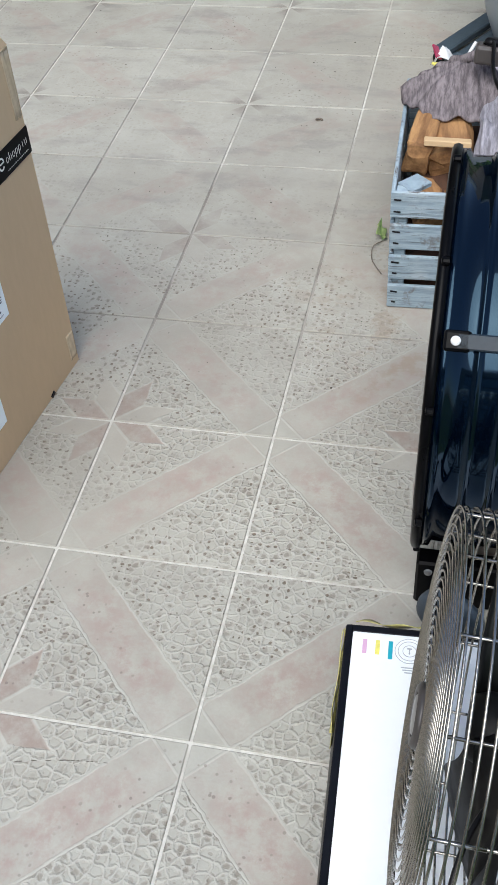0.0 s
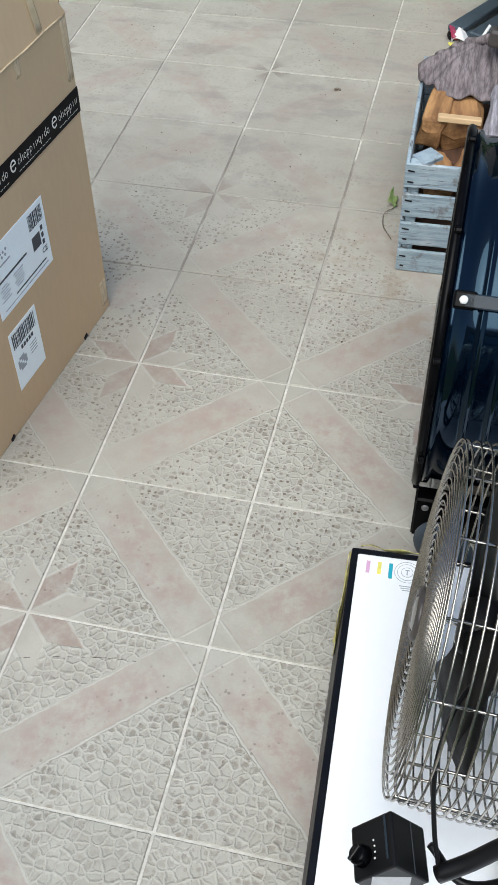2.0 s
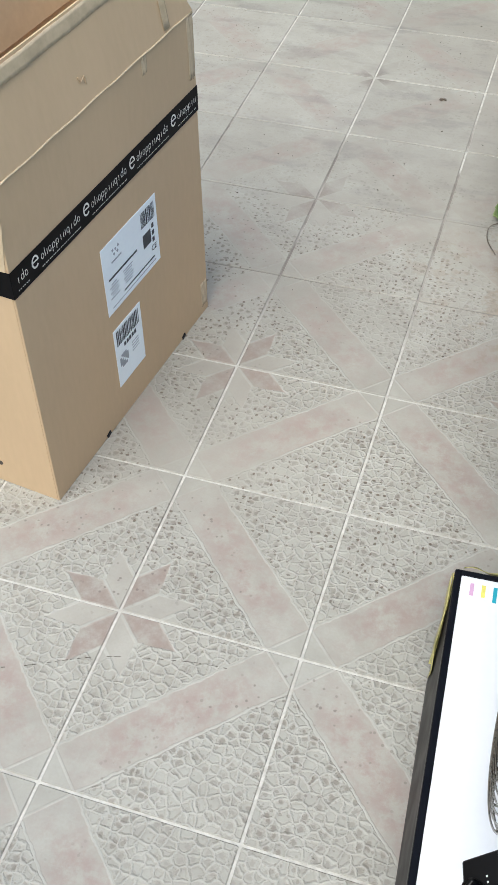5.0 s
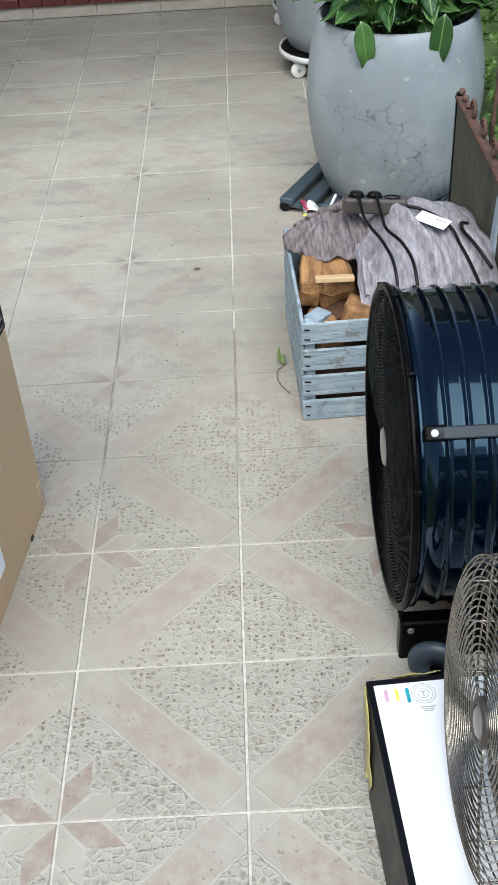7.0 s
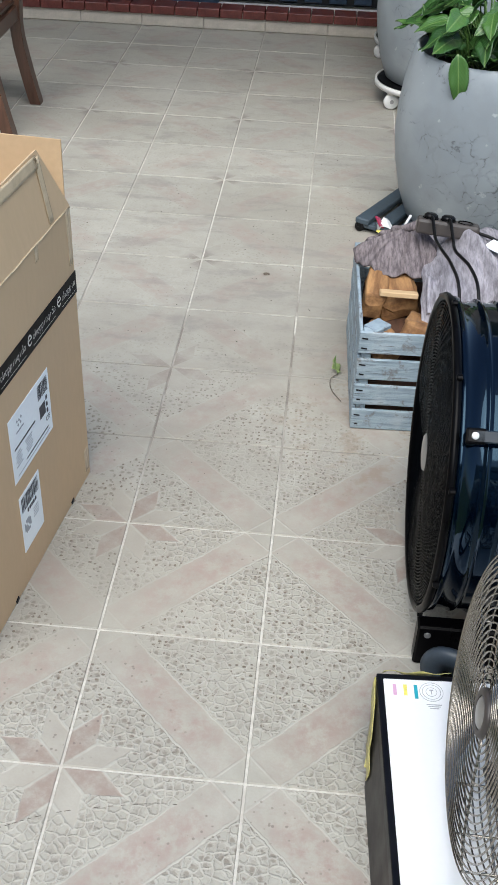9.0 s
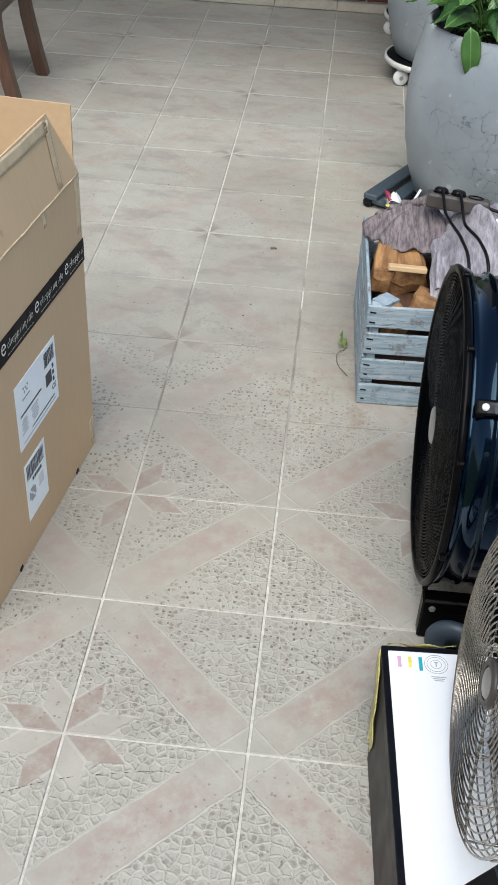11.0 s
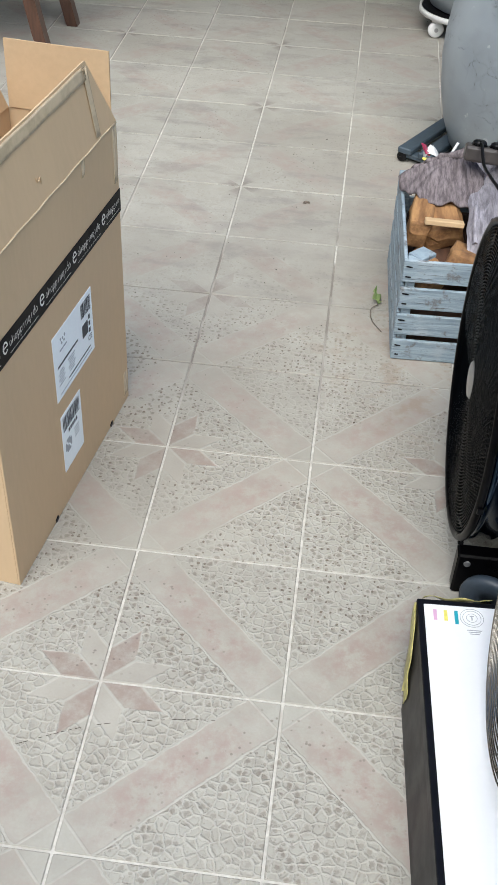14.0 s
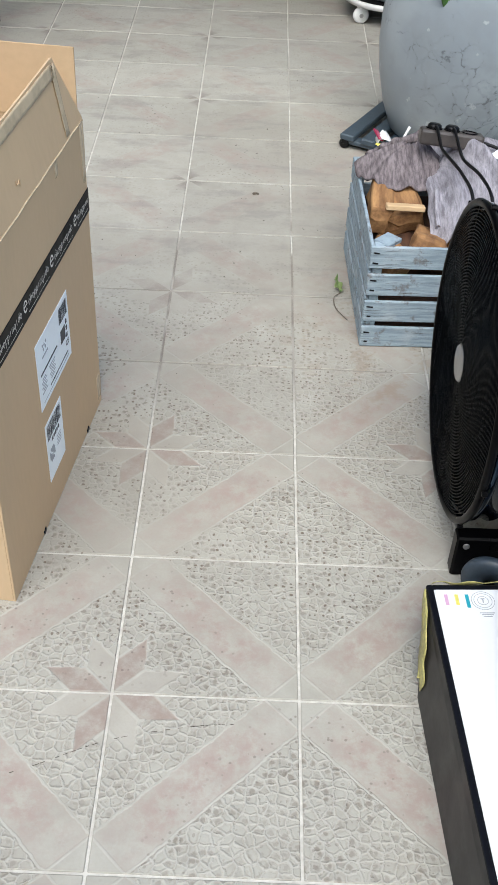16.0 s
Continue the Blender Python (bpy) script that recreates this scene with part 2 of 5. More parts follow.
def grout_material():
    g = Graph("cement_grout")
    wp = g.place()
    a = g.noise(wp, 1.3, 2)
    b = g.noise(wp, 60, 3)
    col = g.mix(g.ramp(b, 0.3, 0.7), (0.48, 0.465, 0.415), (0.62, 0.605, 0.55))
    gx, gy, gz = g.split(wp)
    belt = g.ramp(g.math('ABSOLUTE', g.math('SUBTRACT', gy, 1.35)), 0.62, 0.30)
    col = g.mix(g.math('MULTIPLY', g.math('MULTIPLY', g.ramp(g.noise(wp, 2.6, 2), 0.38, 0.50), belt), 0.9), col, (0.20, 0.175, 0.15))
    col = g.mix(g.math('MULTIPLY', g.ramp(g.noise(wp, 7, 3), 0.50, 0.66), 0.5), col, (0.42, 0.39, 0.345))
    gone = g.math('MULTIPLY', g.ramp(g.noise(g.shift(wp, (1.7, 5.2, 0.0)), 2.1, 3, 0.6), 0.50, 0.60), g.ramp(gy, 0.5, 1.4))
    col = g.mix(g.math('MULTIPLY', gone, 0.85), col, (0.375, 0.352, 0.310))
    g.set("Base Color", col)
    g.set("Roughness", 0.9)
    g.bump(b, 0.3, 0.001)
    return g.mat


def washed_wood():
    """Weathered blue-grey paint on rough boards."""
    g = Graph("washed_blue_wood")
    co = g.coord()
    off = g.t.nodes.new("ShaderNodeCombineXYZ")
    g.put(off.inputs[0], g.math('MULTIPLY', g.rand(), 9.0))
    g.put(off.inputs[2], g.math('MULTIPLY', g.rand(), 5.0))
    v = g.scale(g.shift(co, off.outputs[0]), (3, 3, 40))
    a, b = g.noise(v, 3.0, 5, 0.65), g.noise(g.shift(co, off.outputs[0]), 9, 4)
    col = g.mix(g.ramp(a, 0.3, 0.7), (0.195, 0.258, 0.305), (0.365, 0.455, 0.510))
    col = g.mix(g.math('MULTIPLY', g.ramp(b, 0.52, 0.68), 0.35), col, (0.50, 0.535, 0.55))
    col = g.mix(g.math('MULTIPLY', g.ramp(g.noise(g.shift(co, off.outputs[0]), 22, 4, 0.7), 0.54, 0.66), 0.7), col, (0.13, 0.115, 0.10))
    col = g.mix(g.ramp(a, 0.60, 0.70), col, (0.085, 0.072, 0.062))
    crack = g.noise(g.scale(g.shift(co, off.outputs[0]), (4, 4, 130)), 2.2, 3, 0.6)
    col = g.mix(g.math('MULTIPLY', g.ramp(crack, 0.61, 0.67), 0.7), col, (0.040, 0.034, 0.030))
    g.set("Base Color", col)
    g.set("Roughness", 0.75)
    g.bump(a, 0.8, 0.003)
    return g.mat


def wood(name, dark, light, rough=0.5, stretch=(30, 30, 3), coat=0.0):
    g = Graph(name)
    v = g.scale(g.coord(), stretch)
    a, b = g.noise(v, 1.6, 5, 0.65), g.noise(g.coord(), 7, 3)
    col = g.mix(g.ramp(a, 0.25, 0.75), dark, light)
    col = g.mix(g.math('MULTIPLY', g.ramp(b, 0.5, 0.75), 0.4), col, dark)
    col = g.mix(g.math('MULTIPLY', g.rand(), 0.55), col, dark)
    g.set("Base Color", col)
    g.set("Roughness", g.ramp(a, 0.2, 0.8, rough * 0.85, min(1, rough * 1.15)))
    g.set("Coat Weight", coat)
    g.bump(a, 0.25, 0.001)
    return g.mat


def pot_material():
    """Grey glazed clay with a web of dark hairlines."""
    g = Graph("grey_mottled_glaze")
    co = g.coord()
    w = g.shift(co, g.scale(g.noise(co, 7, 4, out=1), (0.16, 0.16, 0.16)))
    e = g.voronoi(w, 17.0, 'DISTANCE_TO_EDGE')
    patch = g.ramp(g.noise(g.shift(co, (4.3, 1.1, 2.6)), 3.6, 3), 0.46, 0.56)
    line = g.math('MULTIPLY', g.math('MULTIPLY', g.ramp(e, 0.05, 0.004), patch), g.ramp(g.noise(co, 55, 4), 0.49, 0.60))
    a, cloud = g.noise(co, 3.0, 3), g.noise(co, 9.0, 5, 0.65)
    col = g.mix(g.ramp(a, 0.3, 0.7), (0.235, 0.268, 0.290), (0.350, 0.388, 0.410))
    col = g.mix(g.math('MULTIPLY', g.ramp(cloud, 0.45, 0.70), 0.35), col, (0.215, 0.235, 0.242))
    col = g.mix(g.math('MULTIPLY', g.math('MULTIPLY', g.ramp(e, 0.14, 0.02), patch), 0.22), col, (0.16, 0.175, 0.185))
    col = g.mix(g.math('MULTIPLY', g.ramp(g.noise(co, 24, 3), 0.68, 0.74), 0.5), col, (0.56, 0.58, 0.58))
    col = g.mix(g.math('MULTIPLY', line, 0.65), col, (0.07, 0.075, 0.08))
    g.set("Base Color", col)
    g.set("Roughness", g.ramp(a, 0.3, 0.7, 0.42, 0.52))
    g.bump(g.noise(co, 60, 3), 0.08, 0.001)
    return g.mat


def sack_material(name, dark, light):
    g = Graph(name)
    co = g.coord()
    v = g.scale(co, (55, 7, 20))
    a = g.noise(v, 2.5, 4, 0.7)
    b = g.noise(co, 6, 3)
    c = g.noise(co, 260, 2)
    col = g.mix(g.ramp(a, 0.3, 0.7), dark, light)
    col = g.mix(g.math('MULTIPLY', g.ramp(b, 0.45, 0.7), 0.35), col, dark)
    g.set("Base Color", col)
    g.set("Roughness", 0.95)
    g.set("Specular IOR Level", 0.2)
    g.bump(g.math('ADD', a, g.math('MULTIPLY', c, 0.5)), 0.35, 0.002)
    return g.mat


def leaf_material(name, a, b):
    g = Graph(name)
    co = g.coord()
    x, y, z = g.split(co)
    vein = g.math('SINE', g.math('ADD', g.math('MULTIPLY', y, 420), g.math('MULTIPLY', g.math('ABSOLUTE', x), -500)))
    t = g.ramp(g.rand(), 0, 1)
    col = g.mix(t, a, b)
    col = g.mix(g.math('MULTIPLY', g.ramp(vein, 0.4, 1.0), 0.13), col, (0.10, 0.19, 0.045))
    col = g.mix(g.ramp(g.math('ABSOLUTE', x), 0.0035, 0.001), col, (0.14, 0.23, 0.07))
    col = g.mix(g.math('MULTIPLY', g.ramp(g.noise(co, 25, 3), 0.5, 0.75), 0.3), col, (0.03, 0.075, 0.015))
    g.set("Base Color", col)
    g.set("Roughness", 0.36)
    g.set("Subsurface Weight", 0.0)
    g.bump(vein, 0.25, 0.0008)
    return g.mat


M_TILE = tile_material()
M_GROUT = grout_material()
M_CARD = plain("brown_corrugated_card", (0.580, 0.424, 0.264), 0.8, vary=0.045, scale=5, grain=90, bump=0.06, stretch=(1, 1, 0.25), spec=0.25)
M_CARD_IN = plain("raw_card_inside", (0.54, 0.385, 0.232), 0.85, vary=0.07, scale=6, grain=70, bump=0.06, spec=0.2)
M_TAPE = plain("clear_brown_packing_tape", (0.56, 0.44, 0.29), 0.22, vary=0.12, scale=20, grain=80, bump=0.3)
M_TAPE_BLACK = plain("black_printed_tape", (0.004, 0.004, 0.005), 0.45, vary=0.2, bump=0.05, spec=0.08)
M_TAPE_PRINT = plain("pale_grey_tape_print", (0.74, 0.73, 0.69), 0.5, vary=0.1, bump=0)
M_PAPER = plain("white_paper_label", (0.88, 0.95, 0.99), 0.5, vary=0.03, bump=0.02)
M_INK = plain("black_ink", (0.045, 0.05, 0.06), 0.6, vary=0.1, bump=0)
M_INK_GREY = plain("grey_ink", (0.34, 0.37, 0.40), 0.6, vary=0.1, bump=0)
M_INK_PALE = plain("pale_grey_ink", (0.42, 0.44, 0.45), 0.6, vary=0.1, bump=0)
M_WHITE_CARD = plain("white_coated_card", (0.89, 0.905, 0.91), 0.32, vary=0.015, scale=4, bump=0.03)
M_BLACK_CARD = plain("black_printed_card", (0.004, 0.0045, 0.007), 0.4, vary=0.25, bump=0.08, spec=0.2)
M_GREY_SIDE = plain("dark_grey_printed_card", (0.045, 0.042, 0.040), 0.5, vary=0.2, bump=0.08, spec=0.3)
M_YELLOW = plain("yellow_green_wrapping", (0.50, 0.46, 0.17), 0.45, vary=0.4, scale=30, bump=0.5)
M_DRUM = plain("dark_navy_gloss_enamel", (0.0004, 0.0016, 0.0048), 0.06, vary=0.25, scale=6, grain=60, bump=0.0, spec=0.42)
# blue tint puts the sky's colour into the housing's reflections
M_DRUM.node_tree.nodes["Principled BSDF"].inputs["Specular Tint"].default_value = (0.42, 0.72, 1.0, 1)
M_BLACK = plain("black_powder_coat", (0.0018, 0.0018, 0.0022), 0.30, vary=0.3, bump=0.08, spec=0.08)
M_BLACK_PL = plain("black_moulded_plastic", (0.005, 0.005, 0.0055), 0.42, vary=0.25, grain=300, bump=0.12, spec=0.25)
M_RUBBER = plain("grey_blue_rubber", (0.035, 0.050, 0.068), 0.45, vary=0.2, bump=0.08)
M_GRILLE = plain("black_glossy_wire", (0.0015, 0.0018, 0.0024), 0.28, vary=0.2, bump=0, spec=0.022)
# the wires' reflections are tinted blue as well
M_GRILLE.node_tree.nodes["Principled BSDF"].inputs["Specular Tint"].default_value = (0.50, 0.75, 1.0, 1)
M_STEEL = plain("brushed_chrome_wire", (0.37, 0.345, 0.305), 0.24, metal=1.0, vary=0.18, scale=9, bump=0.03)
M_CAP = plain("grey_metal_cap", (0.42, 0.42, 0.42), 0.35, metal=0.8, vary=0.12, bump=0.03)
M_BLADE = plain("grey_fan_blade", (0.0045, 0.0045, 0.0045), 0.55, metal=0.0, vary=0.2, bump=0.05, spec=0.2)
M_WASH = washed_wood()
M_CHAIR = wood("dark_stained_hardwood", (0.050, 0.022, 0.013), (0.125, 0.058, 0.034), 0.34, coat=0.3)
M_LOG = wood("split_firewood", (0.15, 0.068, 0.026), (0.52, 0.29, 0.12), 0.85, (22, 4, 22))
# darker copy of the firewood: the crate's inner shade put into colour
M_LOG_SHADED = wood("shaded_firewood", (0.035, 0.018, 0.011), (0.14, 0.065, 0.035), 0.9, (22, 4, 22))
M_BAR = plain("slate_grey_enamel", (0.018, 0.028, 0.038), 0.4, vary=0.2, bump=0.04, spec=0.25)
M_BATTEN = wood("pale_pine_batten", (0.50, 0.34, 0.18), (0.66, 0.48, 0.28), 0.75, (3, 30, 30))
M_SACK = sack_material("grey_mauve_woven_cloth", (0.185, 0.176, 0.198), (0.40, 0.385, 0.42))
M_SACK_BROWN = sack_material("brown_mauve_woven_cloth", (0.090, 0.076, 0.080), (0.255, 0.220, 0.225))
M_POT = pot_material()
M_SOIL = plain("potting_soil", (0.03, 0.022, 0.016), 0.95, vary=0.5, grain=150, bump=0.9)
M_LEAF = leaf_material("glossy_green_leaf", (0.017, 0.062, 0.014), (0.060, 0.150, 0.034))
M_HEDGE = leaf_material("garden_green_leaf", (0.07, 0.14, 0.025), (0.14, 0.24, 0.05))
M_SPATHE = plain("white_spathe", (0.78, 0.80, 0.72), 0.5, vary=0.08, bump=0.05)
M_STALK = plain("green_stalk", (0.08, 0.16, 0.035), 0.5, bump=0.05)
M_BRICK = plain("red_clinker_glaze", (0.120, 0.030, 0.024), 0.42, vary=0.4, scale=25, grain=140, bump=0.25)
M_MORTAR = plain("pale_mortar", (0.55, 0.51, 0.46), 0.9, vary=0.15, bump=0.3)
M_SKIRT = plain("beige_skirting_tile", (0.43, 0.39, 0.33), 0.5, vary=0.14, scale=18, bump=0.15)
M_NAVY = plain("dark_blue_fence_plastic", (0.018, 0.035, 0.062), 0.42, vary=0.25, bump=0.08)
M_DARK = plain("dark_gap_panel", (0.006, 0.008, 0.010), 0.6, vary=0.3, bump=0.05)
M_WHITE_PL = plain("white_plastic", (0.72, 0.72, 0.70), 0.4, vary=0.06, bump=0.05)
M_DOLLY = plain("slate_blue_plastic", (0.045, 0.065, 0.082), 0.45, vary=0.25, bump=0.15)
M_STRIP = plain("grey_brown_plastic", (0.060, 0.052, 0.048), 0.4, vary=0.1, bump=0.05)
M_MOSS = plain("mossy_green_board", (0.085, 0.085, 0.058), 0.85, vary=0.5, scale=9, grain=70, bump=0.5, stretch=(1, 1, 0.25))
M_RUST = plain("rusted_iron", (0.115, 0.062, 0.046), 0.8, vary=0.5, scale=40, grain=200, bump=0.6)
M_POST = plain("pale_blue_painted_post", (0.38, 0.46, 0.52), 0.5, vary=0.1, bump=0.1)
M_GRASS = plain("grass_ground", (0.07, 0.12, 0.03), 0.9, vary=0.5, scale=6, grain=60, bump=0.9)
M_PLASTER = plain("cream_plaster", (0.62, 0.58, 0.52), 0.9, vary=0.06, scale=3, grain=120, bump=0.3)
M_RENDER = plain("grey_brown_render", (0.26, 0.23, 0.20), 0.9, vary=0.08, scale=3, grain=120, bump=0.3)
# pale blue base colour paints the sky's reflection into the panes
M_PANE = plain("pane_painted_sky_blue", (0.62, 0.78, 0.95), 0.12, vary=0.12, scale=2, bump=0)
# near-black: the shade inside the drum put into blades, motor and plate
M_VOID = plain("unlit_black_inside", (0.0012, 0.0013, 0.0016), 0.6, vary=0.3, bump=0, spec=0.02)
M_RED = plain("red_print", (0.35, 0.03, 0.08), 0.4, bump=0)
M_YEL = plain("yellow_print", (0.80, 0.72, 0.16), 0.4, bump=0)
M_MAGENTA = plain("magenta_print", (0.70, 0.42, 0.60), 0.4, vary=0.1, bump=0)
M_CYAN = plain("cyan_print", (0.02, 0.36, 0.45), 0.4, vary=0.1, bump=0)
M_SHELL = plain("grey_brown_shell", (0.16, 0.13, 0.10), 0.5, vary=0.3, scale=120, bump=0.1)
M_PALE_LEAF = leaf_material("pale_green_leaf", (0.20, 0.27, 0.10), (0.24, 0.30, 0.12))
M_DIRT = plain("dark_dry_dirt", (0.075, 0.058, 0.045), 0.95, vary=0.4, bump=0.3)


# ---- mesh helpers ----
def link(name, bm, material, smooth=False):
    me = bpy.data.meshes.new(name)
    bmesh.ops.recalc_face_normals(bm, faces=bm.faces)
    if smooth:
        for f in bm.faces:
            f.smooth = True
    bm.to_mesh(me)
    bm.free()
    me.materials.append(material)
    return new(name, me)


def part(name, bm, material, parent, label="", smooth=False):
    ob = link(name, bm, material, smooth)
    ob.parent = parent
    return tagged(ob, label) if label else ob


def thing(name, m, label, category, group=""):
    ob = new(name)
    ob.empty_display_size = 0.05
    ob.matrix_world = m
    return tagged(ob, label, category, group)


def block(bm, size, m=None, bevel=0.0, seg=2):
    """Adds a box of that size at the pose m, with rounded edges."""
    m = m or Matrix()
    r = bmesh.ops.create_cube(bm, size=1.0)
    vs = r["verts"]
    bmesh.ops.scale(bm, vec=size, verts=vs)
    if bevel:
        es = list({e for v in vs for e in v.link_edges})
        rb = bmesh.ops.bevel(bm, geom=es, offset=bevel, segments=seg, affect='EDGES', profile=0.5)
        vs = list({v for f in rb["faces"] for v in f.verts} | {v for v in vs if v.is_valid})
    bmesh.ops.transform(bm, matrix=m, verts=vs)
    return bm


def slab(size, m=None, bevel=0.0, seg=2):
    return block(bmesh.new(), size, m, bevel, seg)


def lathe(profile, n=48, bm=None, m=None):
    """Turns (radius, height) pairs round z."""
    bm = bm or bmesh.new()
    rings = []
    for r, z in profile:
        if r < 1e-5:
            rings.append([bm.verts.new((0, 0, z))])
        else:
            rings.append([bm.verts.new((r * math.cos(2 * math.pi * k / n), r * math.sin(2 * math.pi * k / n), z)) for k in range(n)])
    for a, b in zip(rings, rings[1:]):
        for k in range(n):
            q = [a[k % len(a)], a[(k + 1) % len(a)], b[(k + 1) % len(b)], b[k % len(b)]]
            q = list(dict.fromkeys(q))
            if len(q) > 2:
                bm.faces.new(q)
    if m:
        bmesh.ops.transform(bm, matrix=m, verts=[v for r in rings for v in r])
    return bm


def tube(points, r, n=6, bm=None, closed=False, taper=1.0):
    """A round rod along a line of points."""
    bm = bm or bmesh.new()
    pts = [Vector(p) for p in points]
    rings = []
    N = len(pts)
    prev = None
    for i, p in enumerate(pts):
        a = pts[(i - 1) % N] if closed or i else p
        b = pts[(i + 1) % N] if closed or i < N - 1 else p
        t = (b - a).normalized()
        if prev is None:
            s = t.orthogonal().normalized()
        else:
            s = (prev - t * prev.dot(t)).normalized()
        prev = s
        w = t.cross(s)
        rr = r * (1 + (taper - 1) * i / max(1, N - 1))
        rings.append([bm.verts.new(p + (s * math.cos(2 * math.pi * k / n) + w * math.sin(2 * math.pi * k / n)) * rr) for k in range(n)])
    for i in range(N if closed else N - 1):
        a, b = rings[i], rings[(i + 1) % N]
        for k in range(n):
            bm.faces.new((a[k], a[(k + 1) % n], b[(k + 1) % n], b[k]))
    if not closed:
        bm.faces.new(rings[0][::-1])
        bm.faces.new(rings[-1])
    return bm


def ring(bm, R, r, x, n=56, k=5):
    """A wire ring round the x axis."""
    return tube([(x, R * math.cos(2 * math.pi * i / n), R * math.sin(2 * math.pi * i / n)) for i in range(n)], r, k, bm, closed=True)


def sheet(name, fn, nu, nv, thick, material, parent=None, label="", smooth=True):
    """A thin curved sheet through fn(a, b), with a, b in 0..1, given thickness along its normals."""
    bm = bmesh.new()
    g = [[bm.verts.new(fn(i / nu, j / nv)) for j in range(nv + 1)] for i in range(nu + 1)]
    for i in range(nu):
        for j in range(nv):
            bm.faces.new((g[i][j], g[i + 1][j], g[i + 1][j + 1], g[i][j + 1]))
    bmesh.ops.recalc_face_normals(bm, faces=bm.faces)
    bmesh.ops.solidify(bm, geom=bm.faces[:], thickness=thick)
    ob = link(name, bm, material, smooth)
    if parent:
        ob.parent = parent
    return tagged(ob, label) if label else ob


def spline(pts, n=8):
    """Points of a smooth line through pts."""
    P = [Vector(p) for p in pts]
    P = [P[0] * 2 - P[1]] + P + [P[-1] * 2 - P[-2]]
    out = []
    for i in range(1, len(P) - 2):
        a, b, c, d = P[i - 1:i + 3]
        for k in range(n):
            t = k / n
            out.append(0.5 * (2 * b + (c - a) * t + (2 * a - 5 * b + 4 * c - d) * t * t + (3 * b - a - 3 * c + d) * t ** 3))
    out.append(P[-2])
    return out


AX = pose(0, 0, 0, 0, 90, 0)      # turns z into x

# ---- large structure ----
X0, X1, Y0, Y1 = -9 * TILE, 3 * TILE, -5 * TILE, 14 * TILE
ground = tagged(link("ground", slab((240, 240, 0.2), pose(0, 0, -0.16)), M_GRASS), "green garden lawn around the terrace", "ground", kind="structure")
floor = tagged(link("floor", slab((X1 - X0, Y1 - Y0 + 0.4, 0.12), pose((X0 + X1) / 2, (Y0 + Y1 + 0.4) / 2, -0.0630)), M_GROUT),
               "terrace floor of faded beige tiles with star pattern", "floor", kind="structure")

# low wall at the terrace's end: mortar core, skirting tiles, red sill bricks
wall = tagged(link("wall_north", slab((X1 - X0, 0.30, 0.085), pose((X0 + X1) / 2, Y1 + 0.165, 0.0395)), M_MORTAR),
              "low wall with beige skirting tiles and red sill bricks", "wall", kind="structure")
skirt_mesh = None
for k in range(-9, 3):
    if skirt_mesh is None:
        ob = part("skirting_tile", slab((TILE - 0.004, 0.012, 0.062), None, 0.002, 1), M_SKIRT, wall)
        skirt_mesh = ob.data
    else:
        ob = new("skirting_tile", skirt_mesh)
        ob.parent = wall
    ob.location = ((k + 0.5) * TILE, Y1 + 0.008, 0.032)
brick_mesh = None
for k in range(int((X1 - X0) / 0.121)):
    if brick_mesh is None:
        ob = part("brick", slab((0.1165, 0.125, 0.044), None, 0.004, 2), M_BRICK, wall)
        brick_mesh = ob.data
    else:
        ob = new("brick", brick_mesh)
        ob.parent = wall
    ob.location = (X0 + 0.06 + 0.121 * k, Y1 + 0.045, 0.087)

# dark blue slatted fence on the sill
fence = thing("fence", pose(0, Y1 + 0.17, 0.10), "dark blue plastic slatted fence behind the brick sill", "fence")
part("bottom_rail", slab((X1 - X0, 0.05, 0.018), pose((X0 + X1) / 2, -0.015, -0.009), 0.003, 1), M_WHITE_PL, fence, "white bottom rail")
part("panel", slab((X1 - X0, 0.02, 2.2), pose((X0 + X1) / 2, 0.06, 1.1)), M_DARK, fence)
for k in range(30):
    xx = X0 + 0.07 + 0.135 * k
    part("slat", slab((0.095, 0.022, 2.16), pose(xx, 0.030, 1.095), 0.004, 1), M_NAVY, fence)
for xx in (-1.72, -0.88, -0.64, 0.62):
    part("post", slab((0.075, 0.06, 2.25), pose(xx, 0.0, 1.118), 0.006, 1), M_NAVY, fence)
part("lower_frame", slab((0.32, 0.06, 0.06), pose(-0.76, -0.002, 0.025), 0.006, 1), M_NAVY, fence)

# unseen slab added to keep sky light off the far floor
canopy = tagged(link("shade_canopy", slab((4.2, 3.1, 0.12), pose(X0 + 2.05, 4.05, 2.70), 0.01, 1), M_PLASTER), "unseen canopy slab added to dim the terrace end", "canopy", kind="structure")
# house wall behind the camera closes the place
# far and west walls are unseen, added to dim the far floor and left
far_wall = tagged(link("wall_far", slab((9, 0.3, 5.2), pose(-1.5, 5.75, 2.54)), M_RENDER), "unseen grey-brown wall added behind the fence to block sky light", "wall", kind="structure")
west = tagged(link("wall_west", slab((0.25, 9.4, 3.0), pose(X0 - 0.125, 0.43, 1.44)), M_PLASTER), "unseen cream side wall added to dim the left side", "wall", kind="structure")
bm = bmesh.new()
for sz, ps in (((2.6, 0.25, 3.3), (-3.2, -4.5, 1.59)), ((1.6, 0.25, 3.3), (2.9, -4.5, 1.59)), ((4.0, 0.25, 0.20), (0.1, -4.5, 0.04)), ((4.0, 0.25, 0.30), (0.1, -4.5, 3.09))):
    block(bm, sz, pose(*ps))
house = tagged(link("wall_south", bm, M_PLASTER), "cream plastered house wall with a glazed front", "wall", kind="structure")
glazing = tagged(new("window_1"), "large glazed house front with dark bars", "window", kind="structure")
glazing.location = (0.1, -4.46, 0.14)
